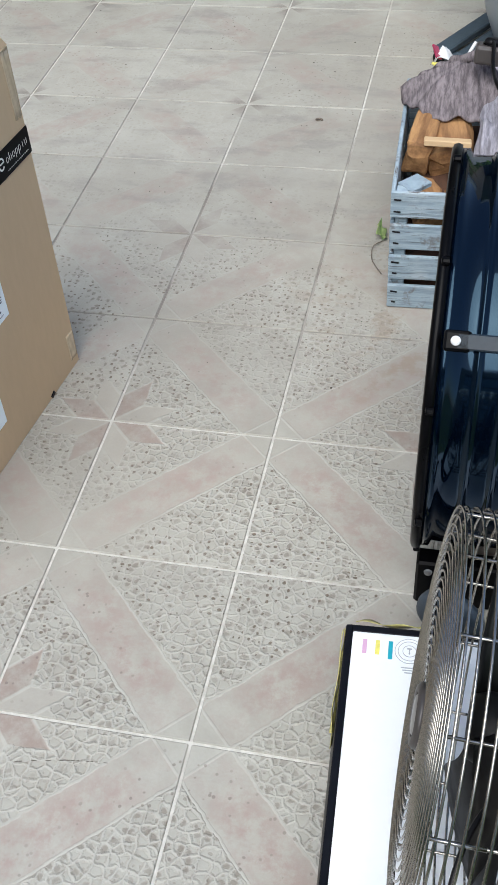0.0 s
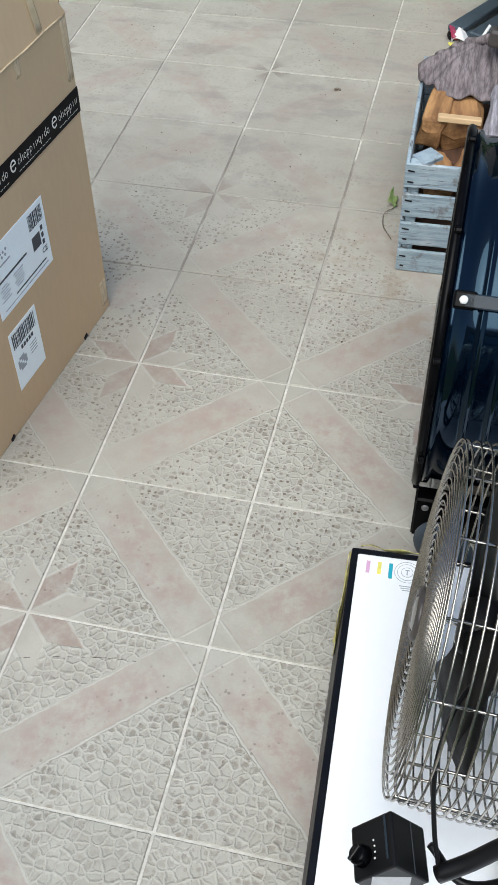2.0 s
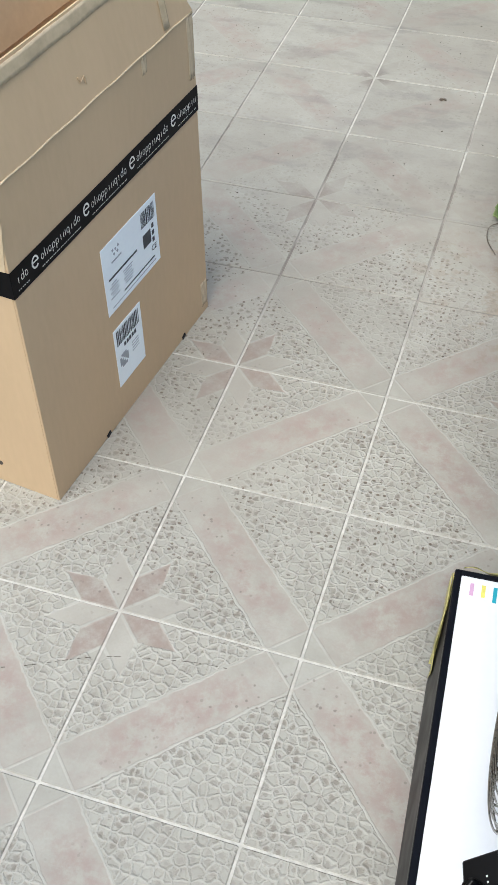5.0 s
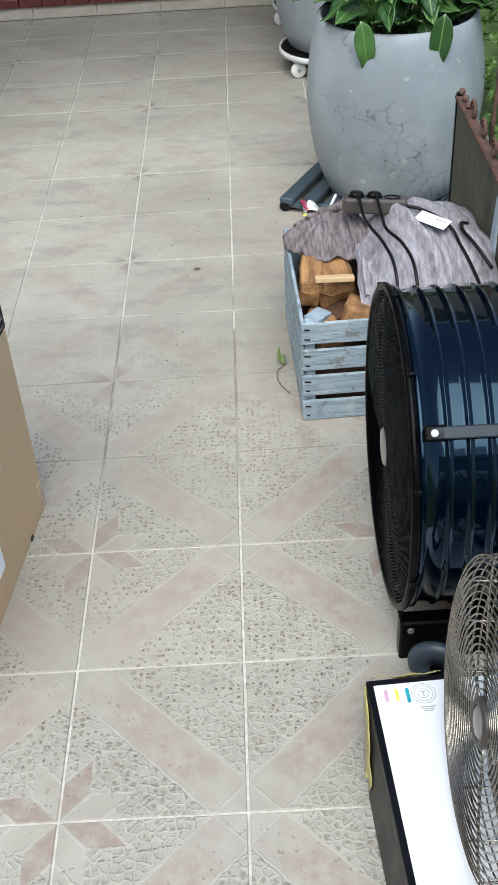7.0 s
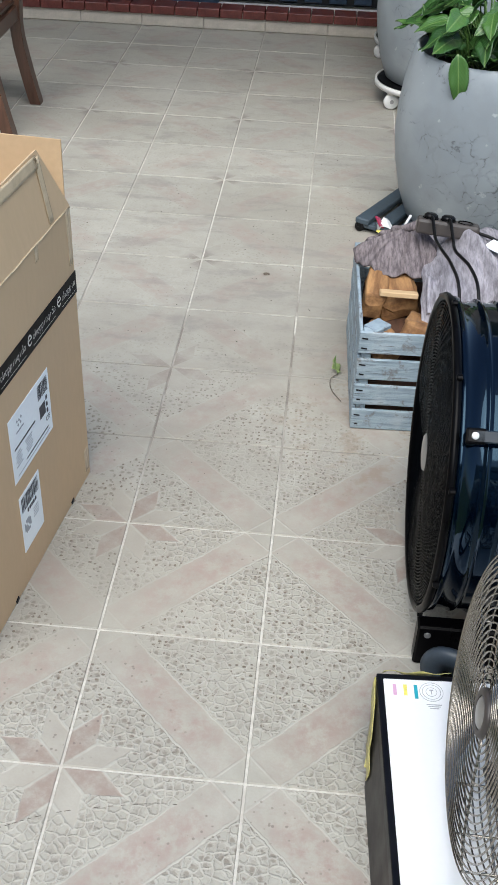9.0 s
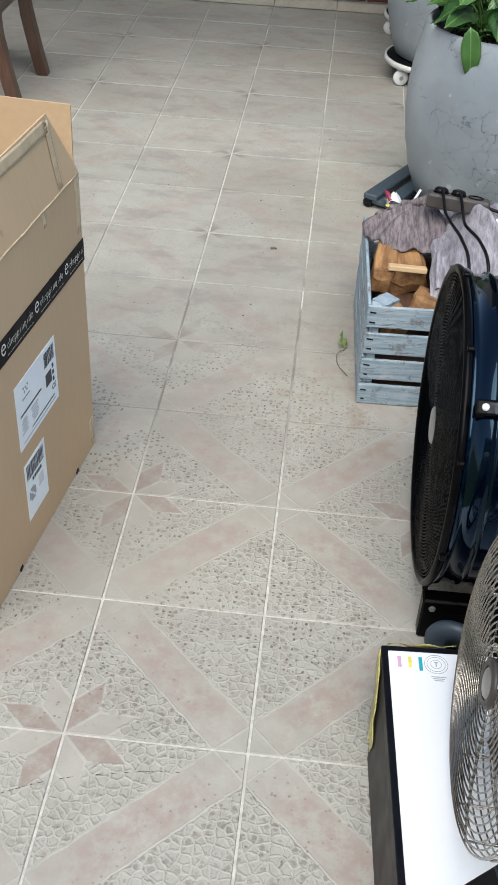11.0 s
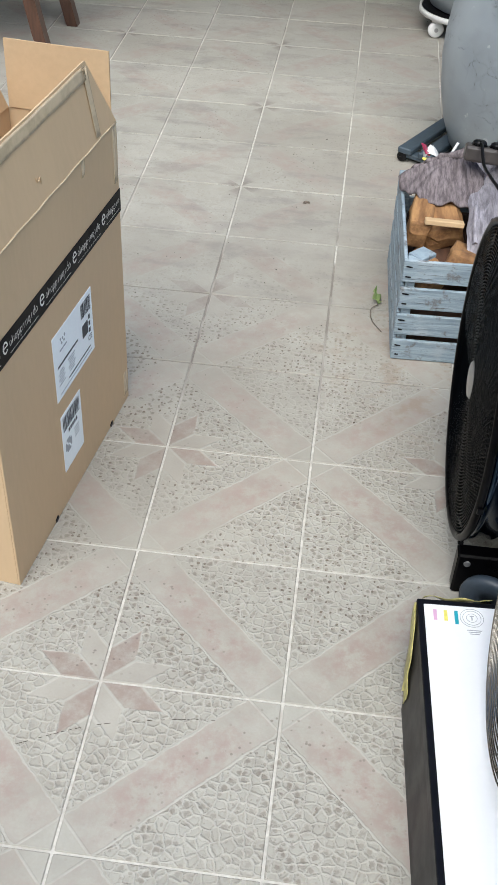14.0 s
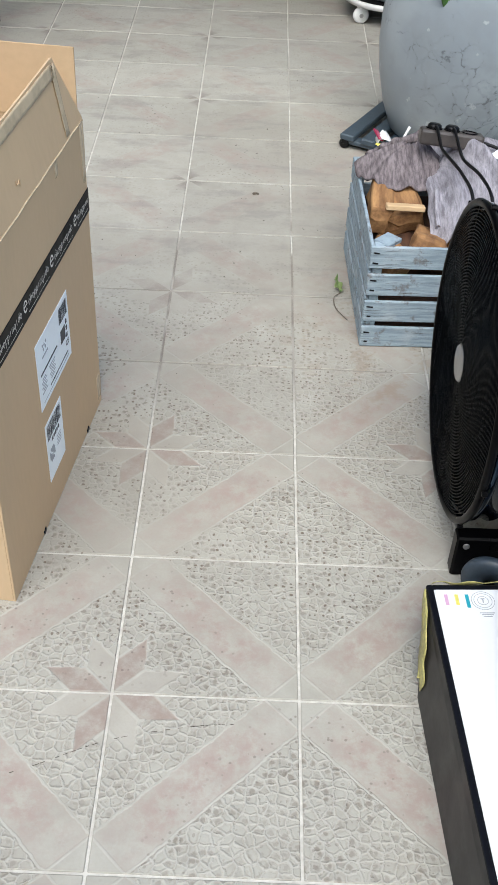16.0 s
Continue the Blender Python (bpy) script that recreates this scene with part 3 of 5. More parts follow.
for k in range(8):
    part("bar", slab((0.05, 0.07, 2.80), pose(-1.975 + 0.5643 * k, 0, 1.40), 0.004, 1), M_NAVY, glazing)
for k in range(6):
    part("bar", slab((3.95, 0.06, 0.05), pose(0, 0, 0.025 + 0.5517 * k), 0.004, 1), M_NAVY, glazing)
for i in range(7):
    for k in range(5):
        part("pane", slab((0.50, 0.012, 0.49), pose(-1.693 + 0.5643 * i, -0.02, 0.30 + 0.5517 * k)), M_PANE, glazing)


# ---- drum fan ----
def drum_fan():
    R, DEP = 0.302, 0.36
    fan = thing("drum_fan", pose(0.294, 0.534, 0.0, 0, 0, 0.4), "dark navy drum fan with black wire grille on a stand", "fan")
    C = pose(0, 0, 0.368, 0, 0.6, 0)
    # ribbed housing
    prof = [(R - 0.012, 0.016), (R + 0.004, 0.016), (R + 0.004, 0.028), (R - 0.004, 0.032)]
    for k in range(8):
        c = 0.066 + 0.035 * k
        prof += [(R - 0.004, c - 0.0085), (R - 0.004, c - 0.0040), (R + 0.001, c - 0.0018), (R + 0.001, c + 0.0018), (R - 0.004, c + 0.0040), (R - 0.004, c + 0.0085)]
    prof += [(R - 0.004, DEP - 0.01), (R + 0.004, DEP - 0.006), (R + 0.004, DEP), (R - 0.012, DEP), (R - 0.016, DEP - 0.004), (R - 0.016, 0.020), (R - 0.012, 0.016)]
    part("housing", lathe(prof, 96, m=C @ AX), M_DRUM, fan, "glossy dark navy ribbed housing", True)
    # front grille of fine rings, slightly domed
    bm = bmesh.new()
    n = 46
    for k in range(n):
        f = (k + 2.6) / (n + 2.2)
        ring(bm, R * f, 0.0014, -0.001 + 0.008 * f ** 4, 64, 4)
    for k in range(16):
        a = 2 * math.pi * k / 16
        pts = [(0.0015 + 0.008 * q ** 4, R * q * math.cos(a + 0.35 * q), R * q * math.sin(a + 0.35 * q)) for q in (0.1, 0.25, 0.4, 0.55, 0.7, 0.85, 0.95, 1.0)]
        tube(pts, 0.0022, 4, bm)
    bmesh.ops.transform(bm, matrix=C, verts=bm.verts)
    part("grille", bm, M_GRILLE, fan, "black wire grille of concentric rings", True)
    bm = ring(bmesh.new(), R + 0.003, 0.008, 0.009, 72, 8)
    bmesh.ops.transform(bm, matrix=C, verts=bm.verts)
    part("front_rim", bm, M_BLACK, fan, "", True)
    part("hub_cap", lathe([(0, -0.003), (0.034, -0.002), (0.038, 0.002), (0.038, 0.006), (0, 0.006)], 32, m=C @ pose(-0.002, 0, 0) @ AX), M_CAP, fan, "grey metal hub cap", True)
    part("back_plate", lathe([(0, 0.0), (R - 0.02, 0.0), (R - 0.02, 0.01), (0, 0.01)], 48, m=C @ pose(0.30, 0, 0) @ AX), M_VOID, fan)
    # lining added so that the glossy inner wall shows no reflections
    part("added_liner", lathe([(R - 0.0165, 0.021), (R - 0.0165, 0.300), (R - 0.0185, 0.300), (R - 0.0185, 0.021), (R - 0.0165, 0.021)], 72, m=C @ AX), M_VOID, fan, "matt black lining added to hide inner reflections", True)
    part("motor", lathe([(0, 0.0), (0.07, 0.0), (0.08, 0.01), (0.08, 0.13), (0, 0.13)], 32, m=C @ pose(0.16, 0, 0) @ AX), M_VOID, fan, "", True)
    for k in range(3):
        def bl(a, b, k=k):
            r = 0.06 + 0.205 * a
            w = (b - 0.5) * (0.9 - 0.1 * a)
            ang = 2 * math.pi * k / 3 + w
            p = Vector((0.11 + 0.06 * (b - 0.5), r * math.cos(ang), r * math.sin(ang)))
            return C @ p
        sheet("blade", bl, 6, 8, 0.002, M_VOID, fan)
    # bolts round the rim
    for k in range(10):
        a = 2 * math.pi * (k + 0.3) / 10
        part("bolt", lathe([(0, -0.003), (0.005, -0.002), (0.006, 0.0), (0.006, 0.008), (0, 0.008)], 10,
                           m=C @ pose(0.008, (R + 0.012) * math.cos(a), (R + 0.012) * math.sin(a)) @ AX), M_BLACK, fan)
    # side handle bar with its screw
    a = radians(138)
    hy, hz = (R + 0.046) * math.cos(a), (R + 0.046) * math.sin(a)
    hm = C @ pose(0, hy, hz, math.degrees(a) - 90)
    bar = part("handle_bar", slab((0.26, 0.021, 0.006), hm @ pose(0.165, 0, 0.004), 0.002, 1), M_BAR, fan, "flat slate-grey side bar")
    part("end_tab", slab((0.034, 0.027, 0.008), hm @ pose(0.036, 0, 0.003), 0.004, 2), M_BLACK, bar, "black end tab")
    for xx in (0.034, 0.266):
        part("bracket", slab((0.016, 0.022, 0.050), hm @ pose(xx, 0, -0.024), 0.002, 1), M_BLACK, bar)
    part("screw", lathe([(0, 0.004), (0.006, 0.003), (0.0065, 0.0), (0, 0.0)], 14, m=hm @ pose(0.034, 0, 0.0072)), M_WHITE_PL, bar, "bright screw head", True)
    # stand
    for yy, fx in ((-0.200, 0.010), (0.200, 0.06)):
        leg = part("foot", slab((0.31 - fx, 0.035, 0.105), pose((0.31 + fx) / 2, yy, 0.0525), 0.004, 1), M_BLACK, fan, "black steel foot")
        part("foot_bolt", lathe([(0, 0.004), (0.006, 0.003), (0.007, 0.0), (0, 0.0)], 12, m=pose(0.030, yy - 0.018 if yy < 0 else yy + 0.018, 0.085, 90 if yy < 0 else -90)), M_CAP, leg)
    part("cross_bar", slab((0.04, 0.38, 0.03), pose(0.20, 0, 0.02), 0.004, 1), M_BLACK, fan)
    for yy in (-0.262, 0.262):
        wheel = part("wheel", lathe([(0.012, -0.013), (0.046, -0.013), (0.056, -0.008), (0.058, 0), (0.056, 0.008), (0.046, 0.013), (0.012, 0.013), (0.012, -0.013)], 32,
                                    m=pose(0.072 if yy < 0 else 0.15, yy - (0.02 if yy < 0 else -0.02), 0.058, 90, 0, -22)), M_RUBBER, fan, "grey-blue rubber wheel", True)
        part("axle", lathe([(0, -0.016), (0.012, -0.016), (0.012, 0.03), (0, 0.03)], 16, m=pose(0.072 if yy < 0 else 0.15, yy - (0.02 if yy < 0 else -0.02), 0.058, 90, 0, -22)), M_BLACK, wheel)
    return fan


drum_fan()


# ---- carton of the drum fan ----
def carton():
    L, W, H, T = 0.644, 0.235, 0.695, 0.004
    ang = -math.degrees(math.atan2(0.081, 0.64))
    # local x: outwards to the passage, y: along the long side
    box = thing("cardboard_box", pose(-0.541, 0.200, 0, 0, 0, ang), "open brown cardboard box with black printed tape", "box")
    part("side_panel", slab((T, L, H), pose(-T / 2, L / 2, H / 2), 0.0012, 1), M_CARD, box)
    part("side_panel", slab((T, L, H), pose(-W + T / 2, L / 2, H / 2), 0.0012, 1), M_CARD, box)
    part("end_panel", slab((W - 2 * T, T, H), pose(-W / 2, T / 2, H / 2), 0.001, 1), M_CARD, box)
    part("end_panel", slab((W - 2 * T, T, H), pose(-W / 2, L - T / 2, H / 2), 0.001, 1), M_CARD, box)
    part("bottom", slab((W - 2 * T, L - 2 * T, T), pose(-W / 2, L / 2, T / 2 + 0.001)), M_CARD_IN, box)

    def flap(p0, p1, lean, h, cut, mat, name="flap"):
        """A flap hinged on p0-p1, leaning by lean metres, height h, its far corner cut back."""
        p0, p1, lean = Vector(p0), Vector(p1), Vector(lean)

        def fn(a, b):
            lo, hi = p0.lerp(p1, a), p0.lerp(p1, cut[0] + (cut[1] - cut[0]) * a)
            sag = 0.0012 * math.sin(a * 7.0 + 1.0) * b
            return lo.lerp(hi, b) + lean * b + Vector((0, 0, h * b)) + lean.normalized() * sag
        return sheet(name, fn, 14, 6, T, mat, box, smooth=False)
    z = H + 0.001
    flap((0.0, 0.0, z), (0.0, L, z), (-0.024, 0, 0), 0.146, (0.05, 0.87), M_CARD)
    part("fold", tube([(0.0005, 0.004 + (L - 0.008) * k / 16, H + 0.0012 * math.sin(k * 1.9)) for k in range(17)], 0.0020, 6), M_TAPE, box, "pale creased fold under clear tape", True)
    flap((-W + 0.004, 0.0, z), (-W + 0.004, L - 0.01, z), (-0.03, 0, 0), 0.125, (0.03, 0.95), M_CARD_IN)
    flap((-0.008, L - 0.003, z), (-W + 0.008, L - 0.003, z), (0, 0.004, 0), 0.137, (0.0, 1.0), M_CARD_IN)
    # packing tape: torn strip on the flap's top, patches at the fold and corners
    def on_flap(y0, y1, b0, b1, out=0.0022):
        def fn(a, b):
            bb = b0 + (b1 - b0) * b + 0.004 * math.sin(a * 23)
            yy = y0 + (y1 - y0) * a
            return Vector((-0.024 * bb + out, yy, z + 0.146 * bb))
        return fn
    def torn(y0, y1, z0, z1, seed):
        def fn(a, b):
            e = 0.006 * noise.noise(Vector((a * 9, b * 7, seed)))
            return Vector((0.0007 + 0.0005 * math.sin(a * 11 + b * 5), y0 + (y1 - y0) * a + e * (b - 0.5), z0 + (z1 - z0) * b + e))
        return sheet("tape", fn, 8, 8, 0.0005, M_TAPE, box)
    torn(0.448, 0.466, H - 0.034, H + 0.002, 3)
    torn(L - 0.026, L - 0.003, H - 0.125, H - 0.004, 5)
    torn(L - 0.030, L - 0.002, 0.02, 0.085, 8)
    sheet("tape", on_flap(0.05, 0.545, 0.80, 0.98), 24, 4, 0.0005, M_TAPE, box, "torn clear packing tape")
    sheet("tape", on_flap(0.535, 0.556, 0.05, 0.95), 8, 8, 0.0005, M_TAPE, box)
    crease = [(0.0016, 0.262, H + 0.052), (0.0010, 0.270, H + 0.040), (0.0022, 0.279, H + 0.047), (0.0008, 0.284, H + 0.030)]
    part("crease", tube([(q[0] - 0.006, q[1], q[2]) for q in spline(crease, 4)], 0.0010, 5), M_CARD, box, "", True)
    part("tape", slab((0.05, 0.0008, 0.10), pose(-0.025, -0.0008, H - 0.10, 0, 8), 0.0002, 1), M_TAPE, box)
    # black tape round the box
    band = part("printed_tape", slab((0.0012, L + 0.002, 0.052), pose(0.0009, L / 2, 0.523), 0.0003, 1), M_TAPE_BLACK, box, "black tape with white print")
    part("printed_tape", slab((W + 0.002, 0.0012, 0.052), pose(-W / 2, -0.0009, 0.523), 0.0003, 1), M_TAPE_BLACK, box)
    for k in range(-1, 4):
        y = 0.066 + 0.159 * k
        bm = bmesh.new()
        if y > 0:
            tube([(0.0, y + 0.0085 * math.cos(radians(w)), 0.527 + 0.0105 * math.sin(radians(w))) for w in range(0, 325, 20)], 0.0019, 5, bm)
            block(bm, (0.002, 0.016, 0.0026), pose(0.0, y, 0.528))
        # a row of thin round and upright marks, then a fine broken line under it
        for j in range(11):
            yy = y + 0.0205 + 0.0112 * j
            if not 0.010 < yy < L - 0.010:
                continue
            if j in (0, 2, 3, 4, 7, 9, 10):
                tube([(0.0, yy + 0.0036 * math.cos(radians(a)), 0.5245 + 0.0052 * math.sin(radians(a))) for a in range(0, 360, 40)], 0.0007, 4, bm, closed=True)
            else:
                for dy in ((-0.003, 0.003) if j in (1, 6) else (0.0,)):
                    block(bm, (0.0014, 0.0013, 0.0105), pose(0.0, yy + dy, 0.5245))
            if j in (1, 3, 4, 7, 9):
                block(bm, (0.0014, 0.0013, 0.016), pose(0.0, yy + (0.0036 if j in (7, 9) else -0.0036), 0.5245 + (0.0035 if j in (1, 9) else -0.0035)))
            for dy in (-0.0032, 0.0018):
                block(bm, (0.0012, 0.0030, 0.0016), pose(0.0, yy + dy, 0.5065))
        for v in bm.verts:
            v.co.x = 0.0017 + v.co.x * 0.12
        if bm.verts:
            tagged(part("printing", bm, M_TAPE_PRINT, band, "pale grey print"), kind="stuff")
        else:
            bm.free()
    # shipping labels
    l1 = part("label", slab((0.0010, 0.205, 0.153), pose(0.0007, 0.3495, 0.3465), 0.0003, 1), M_PAPER, box, "white shipping label")
    bm = bmesh.new()
    rnd = random.Random(4)
    y = 0.392
    while y < 0.442:
        w = rnd.choice((0.0011, 0.0018, 0.0028))
        block(bm, (0.0006, w, 0.034), pose(0.0014, y, 0.394))
        y += w + rnd.choice((0.0012, 0.002))
    block(bm, (0.0006, 0.030, 0.030), pose(0.0014, 0.408, 0.345))
    for j in range(3):
        block(bm, (0.0006, 0.008, 0.010), pose(0.0014, 0.432, 0.362 - 0.016 * j))
    block(bm, (0.0006, 0.105, 0.0042), pose(0.0014, 0.315, 0.346))
    block(bm, (0.0006, 0.120, 0.0030), pose(0.0014, 0.370, 0.291))
    tagged(part("printing", bm, M_INK, l1, "black printed bars"), kind="stuff")
    bm = bmesh.new()
    for j in range(6):
        block(bm, (0.0006, 0.020 + 0.012 * (j % 2), 0.0022), pose(0.0014, 0.278, 0.333 - 0.006 * j))
        block(bm, (0.0006, 0.036 - 0.006 * (j % 3), 0.0022), pose(0.0014, 0.330, 0.333 - 0.006 * j))
    block(bm, (0.0006, 0.036, 0.0035), pose(0.0014, 0.296, 0.377))
    for dy, dz in ((-0.006, 0), (0.006, 0), (0, 0.008), (-0.010, 0.010), (0.010, 0.010)):
        block(bm, (0.0006, 0.005, 0.006), pose(0.0014, 0.296 + dy, 0.390 + dz, 30))
    block(bm, (0.0006, 0.170, 0.0016), pose(0.0014, 0.350, 0.281))
    tagged(part("printing", bm, M_INK_GREY, l1, "small grey printed bars"), kind="stuff")
    cu = bpy.data.curves.new("mark", 'FONT')
    cu.body, cu.size, cu.extrude = "CE", 0.017, 0.0003
    tmp = bpy.data.objects.new("mark", cu)
    me = bpy.data.meshes.new_from_object(tmp)
    bpy.data.objects.remove(tmp)
    me.materials.clear()
    me.materials.append(M_INK)
    ob = new("printing", me)
    ob.parent = l1
    ob.matrix_local = pose(0.0014, 0.421, 0.306, 90, 0, 90)
    l2 = part("label", slab((0.0010, 0.105, 0.146), pose(0.0007, 0.3045, 0.156), 0.0003, 1), M_PAPER, box, "white parcel label")
    bm = bmesh.new()
    y = 0.262
    while y < 0.348:
        w = rnd.choice((0.0014, 0.0022, 0.0034))
        block(bm, (0.0006, w, 0.036), pose(0.0014, y, 0.203))
        y += w + rnd.choice((0.0015, 0.0024))
    for j in range(5):
        block(bm, (0.0006, 0.007, 0.009), pose(0.0014, 0.288 + 0.010 * j, 0.174))
    tagged(part("printing", bm, M_INK, l2, "black printed bars"), kind="stuff")
    bm = bmesh.new()
    for j in range(5):
        for i in range(5):
            if (i * 7 + j * 3) % 4:
                block(bm, (0.0006, 0.0062, 0.0062), pose(0.0014, 0.266 + 0.0066 * i, 0.128 + 0.0066 * j))
    for j in range(4):
        block(bm, (0.0006, 0.026, 0.002), pose(0.0014, 0.325, 0.156 - 0.007 * j))
    tagged(part("printing", bm, M_INK_GREY, l2, "grey printed bars"), kind="stuff")
    for xx in (-0.125, -0.145):
        part("punch_hole", lathe([(0, -0.0004), (0.0055, -0.0004), (0.0055, 0.0006), (0, 0.0006)], 12, m=pose(xx, -0.0006, 0.055, 90)), M_DIRT, box, "dark punched hole")
    # worn notches at the foot
    for y in (0.19, 0.522):
        part("torn_notch", slab((0.003, 0.015, 0.010), pose(0.0005, y, 0.006, 20), 0.0012, 1), M_BLACK_CARD, box, "dark torn hole")
    part("stack_inside", slab((W - 0.03, L - 0.05, 0.03), pose(-W / 2, L / 2, 0.22), 0.004, 1), M_CARD_IN, box, "folded card insert")


carton()


# ---- flat white carton ----
def white_carton():
    m = pose(0.219, 0.143, 0, 0, 0, 3.1)
    box = thing("white_box", m, "flat white carton with black edges and colour marks", "box")
    W, L, H = 0.56, 0.98, 0.16
    bm = bmesh.new()
    a = [(0, 0, H - 0.002), (0, -L, H - 0.002), (-0.010, -L, 0), (-0.014, -0.125, 0)]
    b = [(W, 0, H - 0.002), (W, -L, H - 0.002), (W - 0.006, -L, 0), (W, -0.125, 0)]
    va, vb = [bm.verts.new(p) for p in a], [bm.verts.new(p) for p in b]
    bm.faces.new(va)
    bm.faces.new(vb[::-1])
    for k in range(4):
        bm.faces.new((va[k], va[(k + 1) % 4], vb[(k + 1) % 4], vb[k]))
    part("body", bm, M_GREY_SIDE, box, "dark printed carton sides")
    part("edge", slab((0.012, L, 0.036), pose(0.0040, -L / 2, H - 0.017), 0.003, 2), M_BLACK_CARD, box, "black printed edge")
    part("edge", slab((W, 0.014, 0.020), pose(W / 2, -0.006, H - 0.010), 0.003, 2), M_BLACK_CARD, box)
    top = part("top", slab((W - 0.012, L - 0.018, 0.004), pose(W / 2 + 0.0035, -L / 2 - 0.004, H + 0.001), 0.0015, 1), M_WHITE_CARD, box, "plain white top")
    for k, (mt, hh) in enumerate(((M_MAGENTA, 0.024), (M_YEL, 0.024), (M_CYAN, 0.030))):
        part("colour_mark", slab((0.0062, hh, 0.0006), pose(0.028 + 0.0185 * k, -0.026 - hh / 2, H + 0.0034)), mt, top)
    bm = bmesh.new()
    for r in (0.0205, 0.016, 0.0095):
        pts = [(0.092 + r * math.cos(2 * math.pi * i / 28), -0.040 + r * math.sin(2 * math.pi * i / 28), H + 0.0034) for i in range(28)]
        tube(pts, 0.0005, 4, bm, closed=True)
    block(bm, (0.002, 0.010, 0.0008), pose(0.092, -0.040, H + 0.0034))
    block(bm, (0.007, 0.002, 0.0008), pose(0.092, -0.036, H + 0.0034))
    for j in range(3):
        block(bm, (0.026 - 0.005 * j, 0.0016, 0.0006), pose(0.094, -0.068 - 0.004 * j, H + 0.0034))
    tagged(part("round_mark", bm, M_INK_PALE, top, "grey round printed mark"), kind="stuff")

    def strip(a, b):
        q = Vector((-0.001, -0.004, H - 0.006)).lerp(Vector((-0.011, -0.128, 0.004)), a * 0.90)
        w = 0.016 + 0.030 * math.sin(a * 3.0) + 0.006 * math.sin(a * 17)
        return q + Vector((-0.0040 - 0.0020 * math.sin(a * 3.0) - 0.0015 * math.sin(a * 11 + b * 2), -w * b, 0.4 * w * b))
    sheet("torn_wrapping", strip, 16, 3, 0.001, M_YELLOW, box, "crumpled yellow-green wrapping at the corner")

    P = spline([(-0.001, -0.004, H - 0.006), (-0.004, -0.040, 0.116), (-0.008, -0.080, 0.068), (-0.011, -0.108, 0.034)], 7)
    bm = tube(P, 0.0045, 8)
    for v in bm.verts:
        v.co += Vector((noise.noise(v.co * 60), noise.noise(v.co * 60 + Vector((5, 0, 0))), noise.noise(v.co * 60 + Vector((0, 7, 0))))) * 0.004
    part("torn_wrapping", bm, M_YELLOW, box, "", True)

    def strip2(a, b):
        return Vector((0.012 + 0.12 * a, 0.004 + 0.006 * math.sin(a * 9) * b + 0.014 * b, H + 0.003 - 0.022 * b + 0.003 * math.sin(a * 14)))
    sheet("torn_wrapping", strip2, 12, 2, 0.001, M_YELLOW, box)


white_carton()


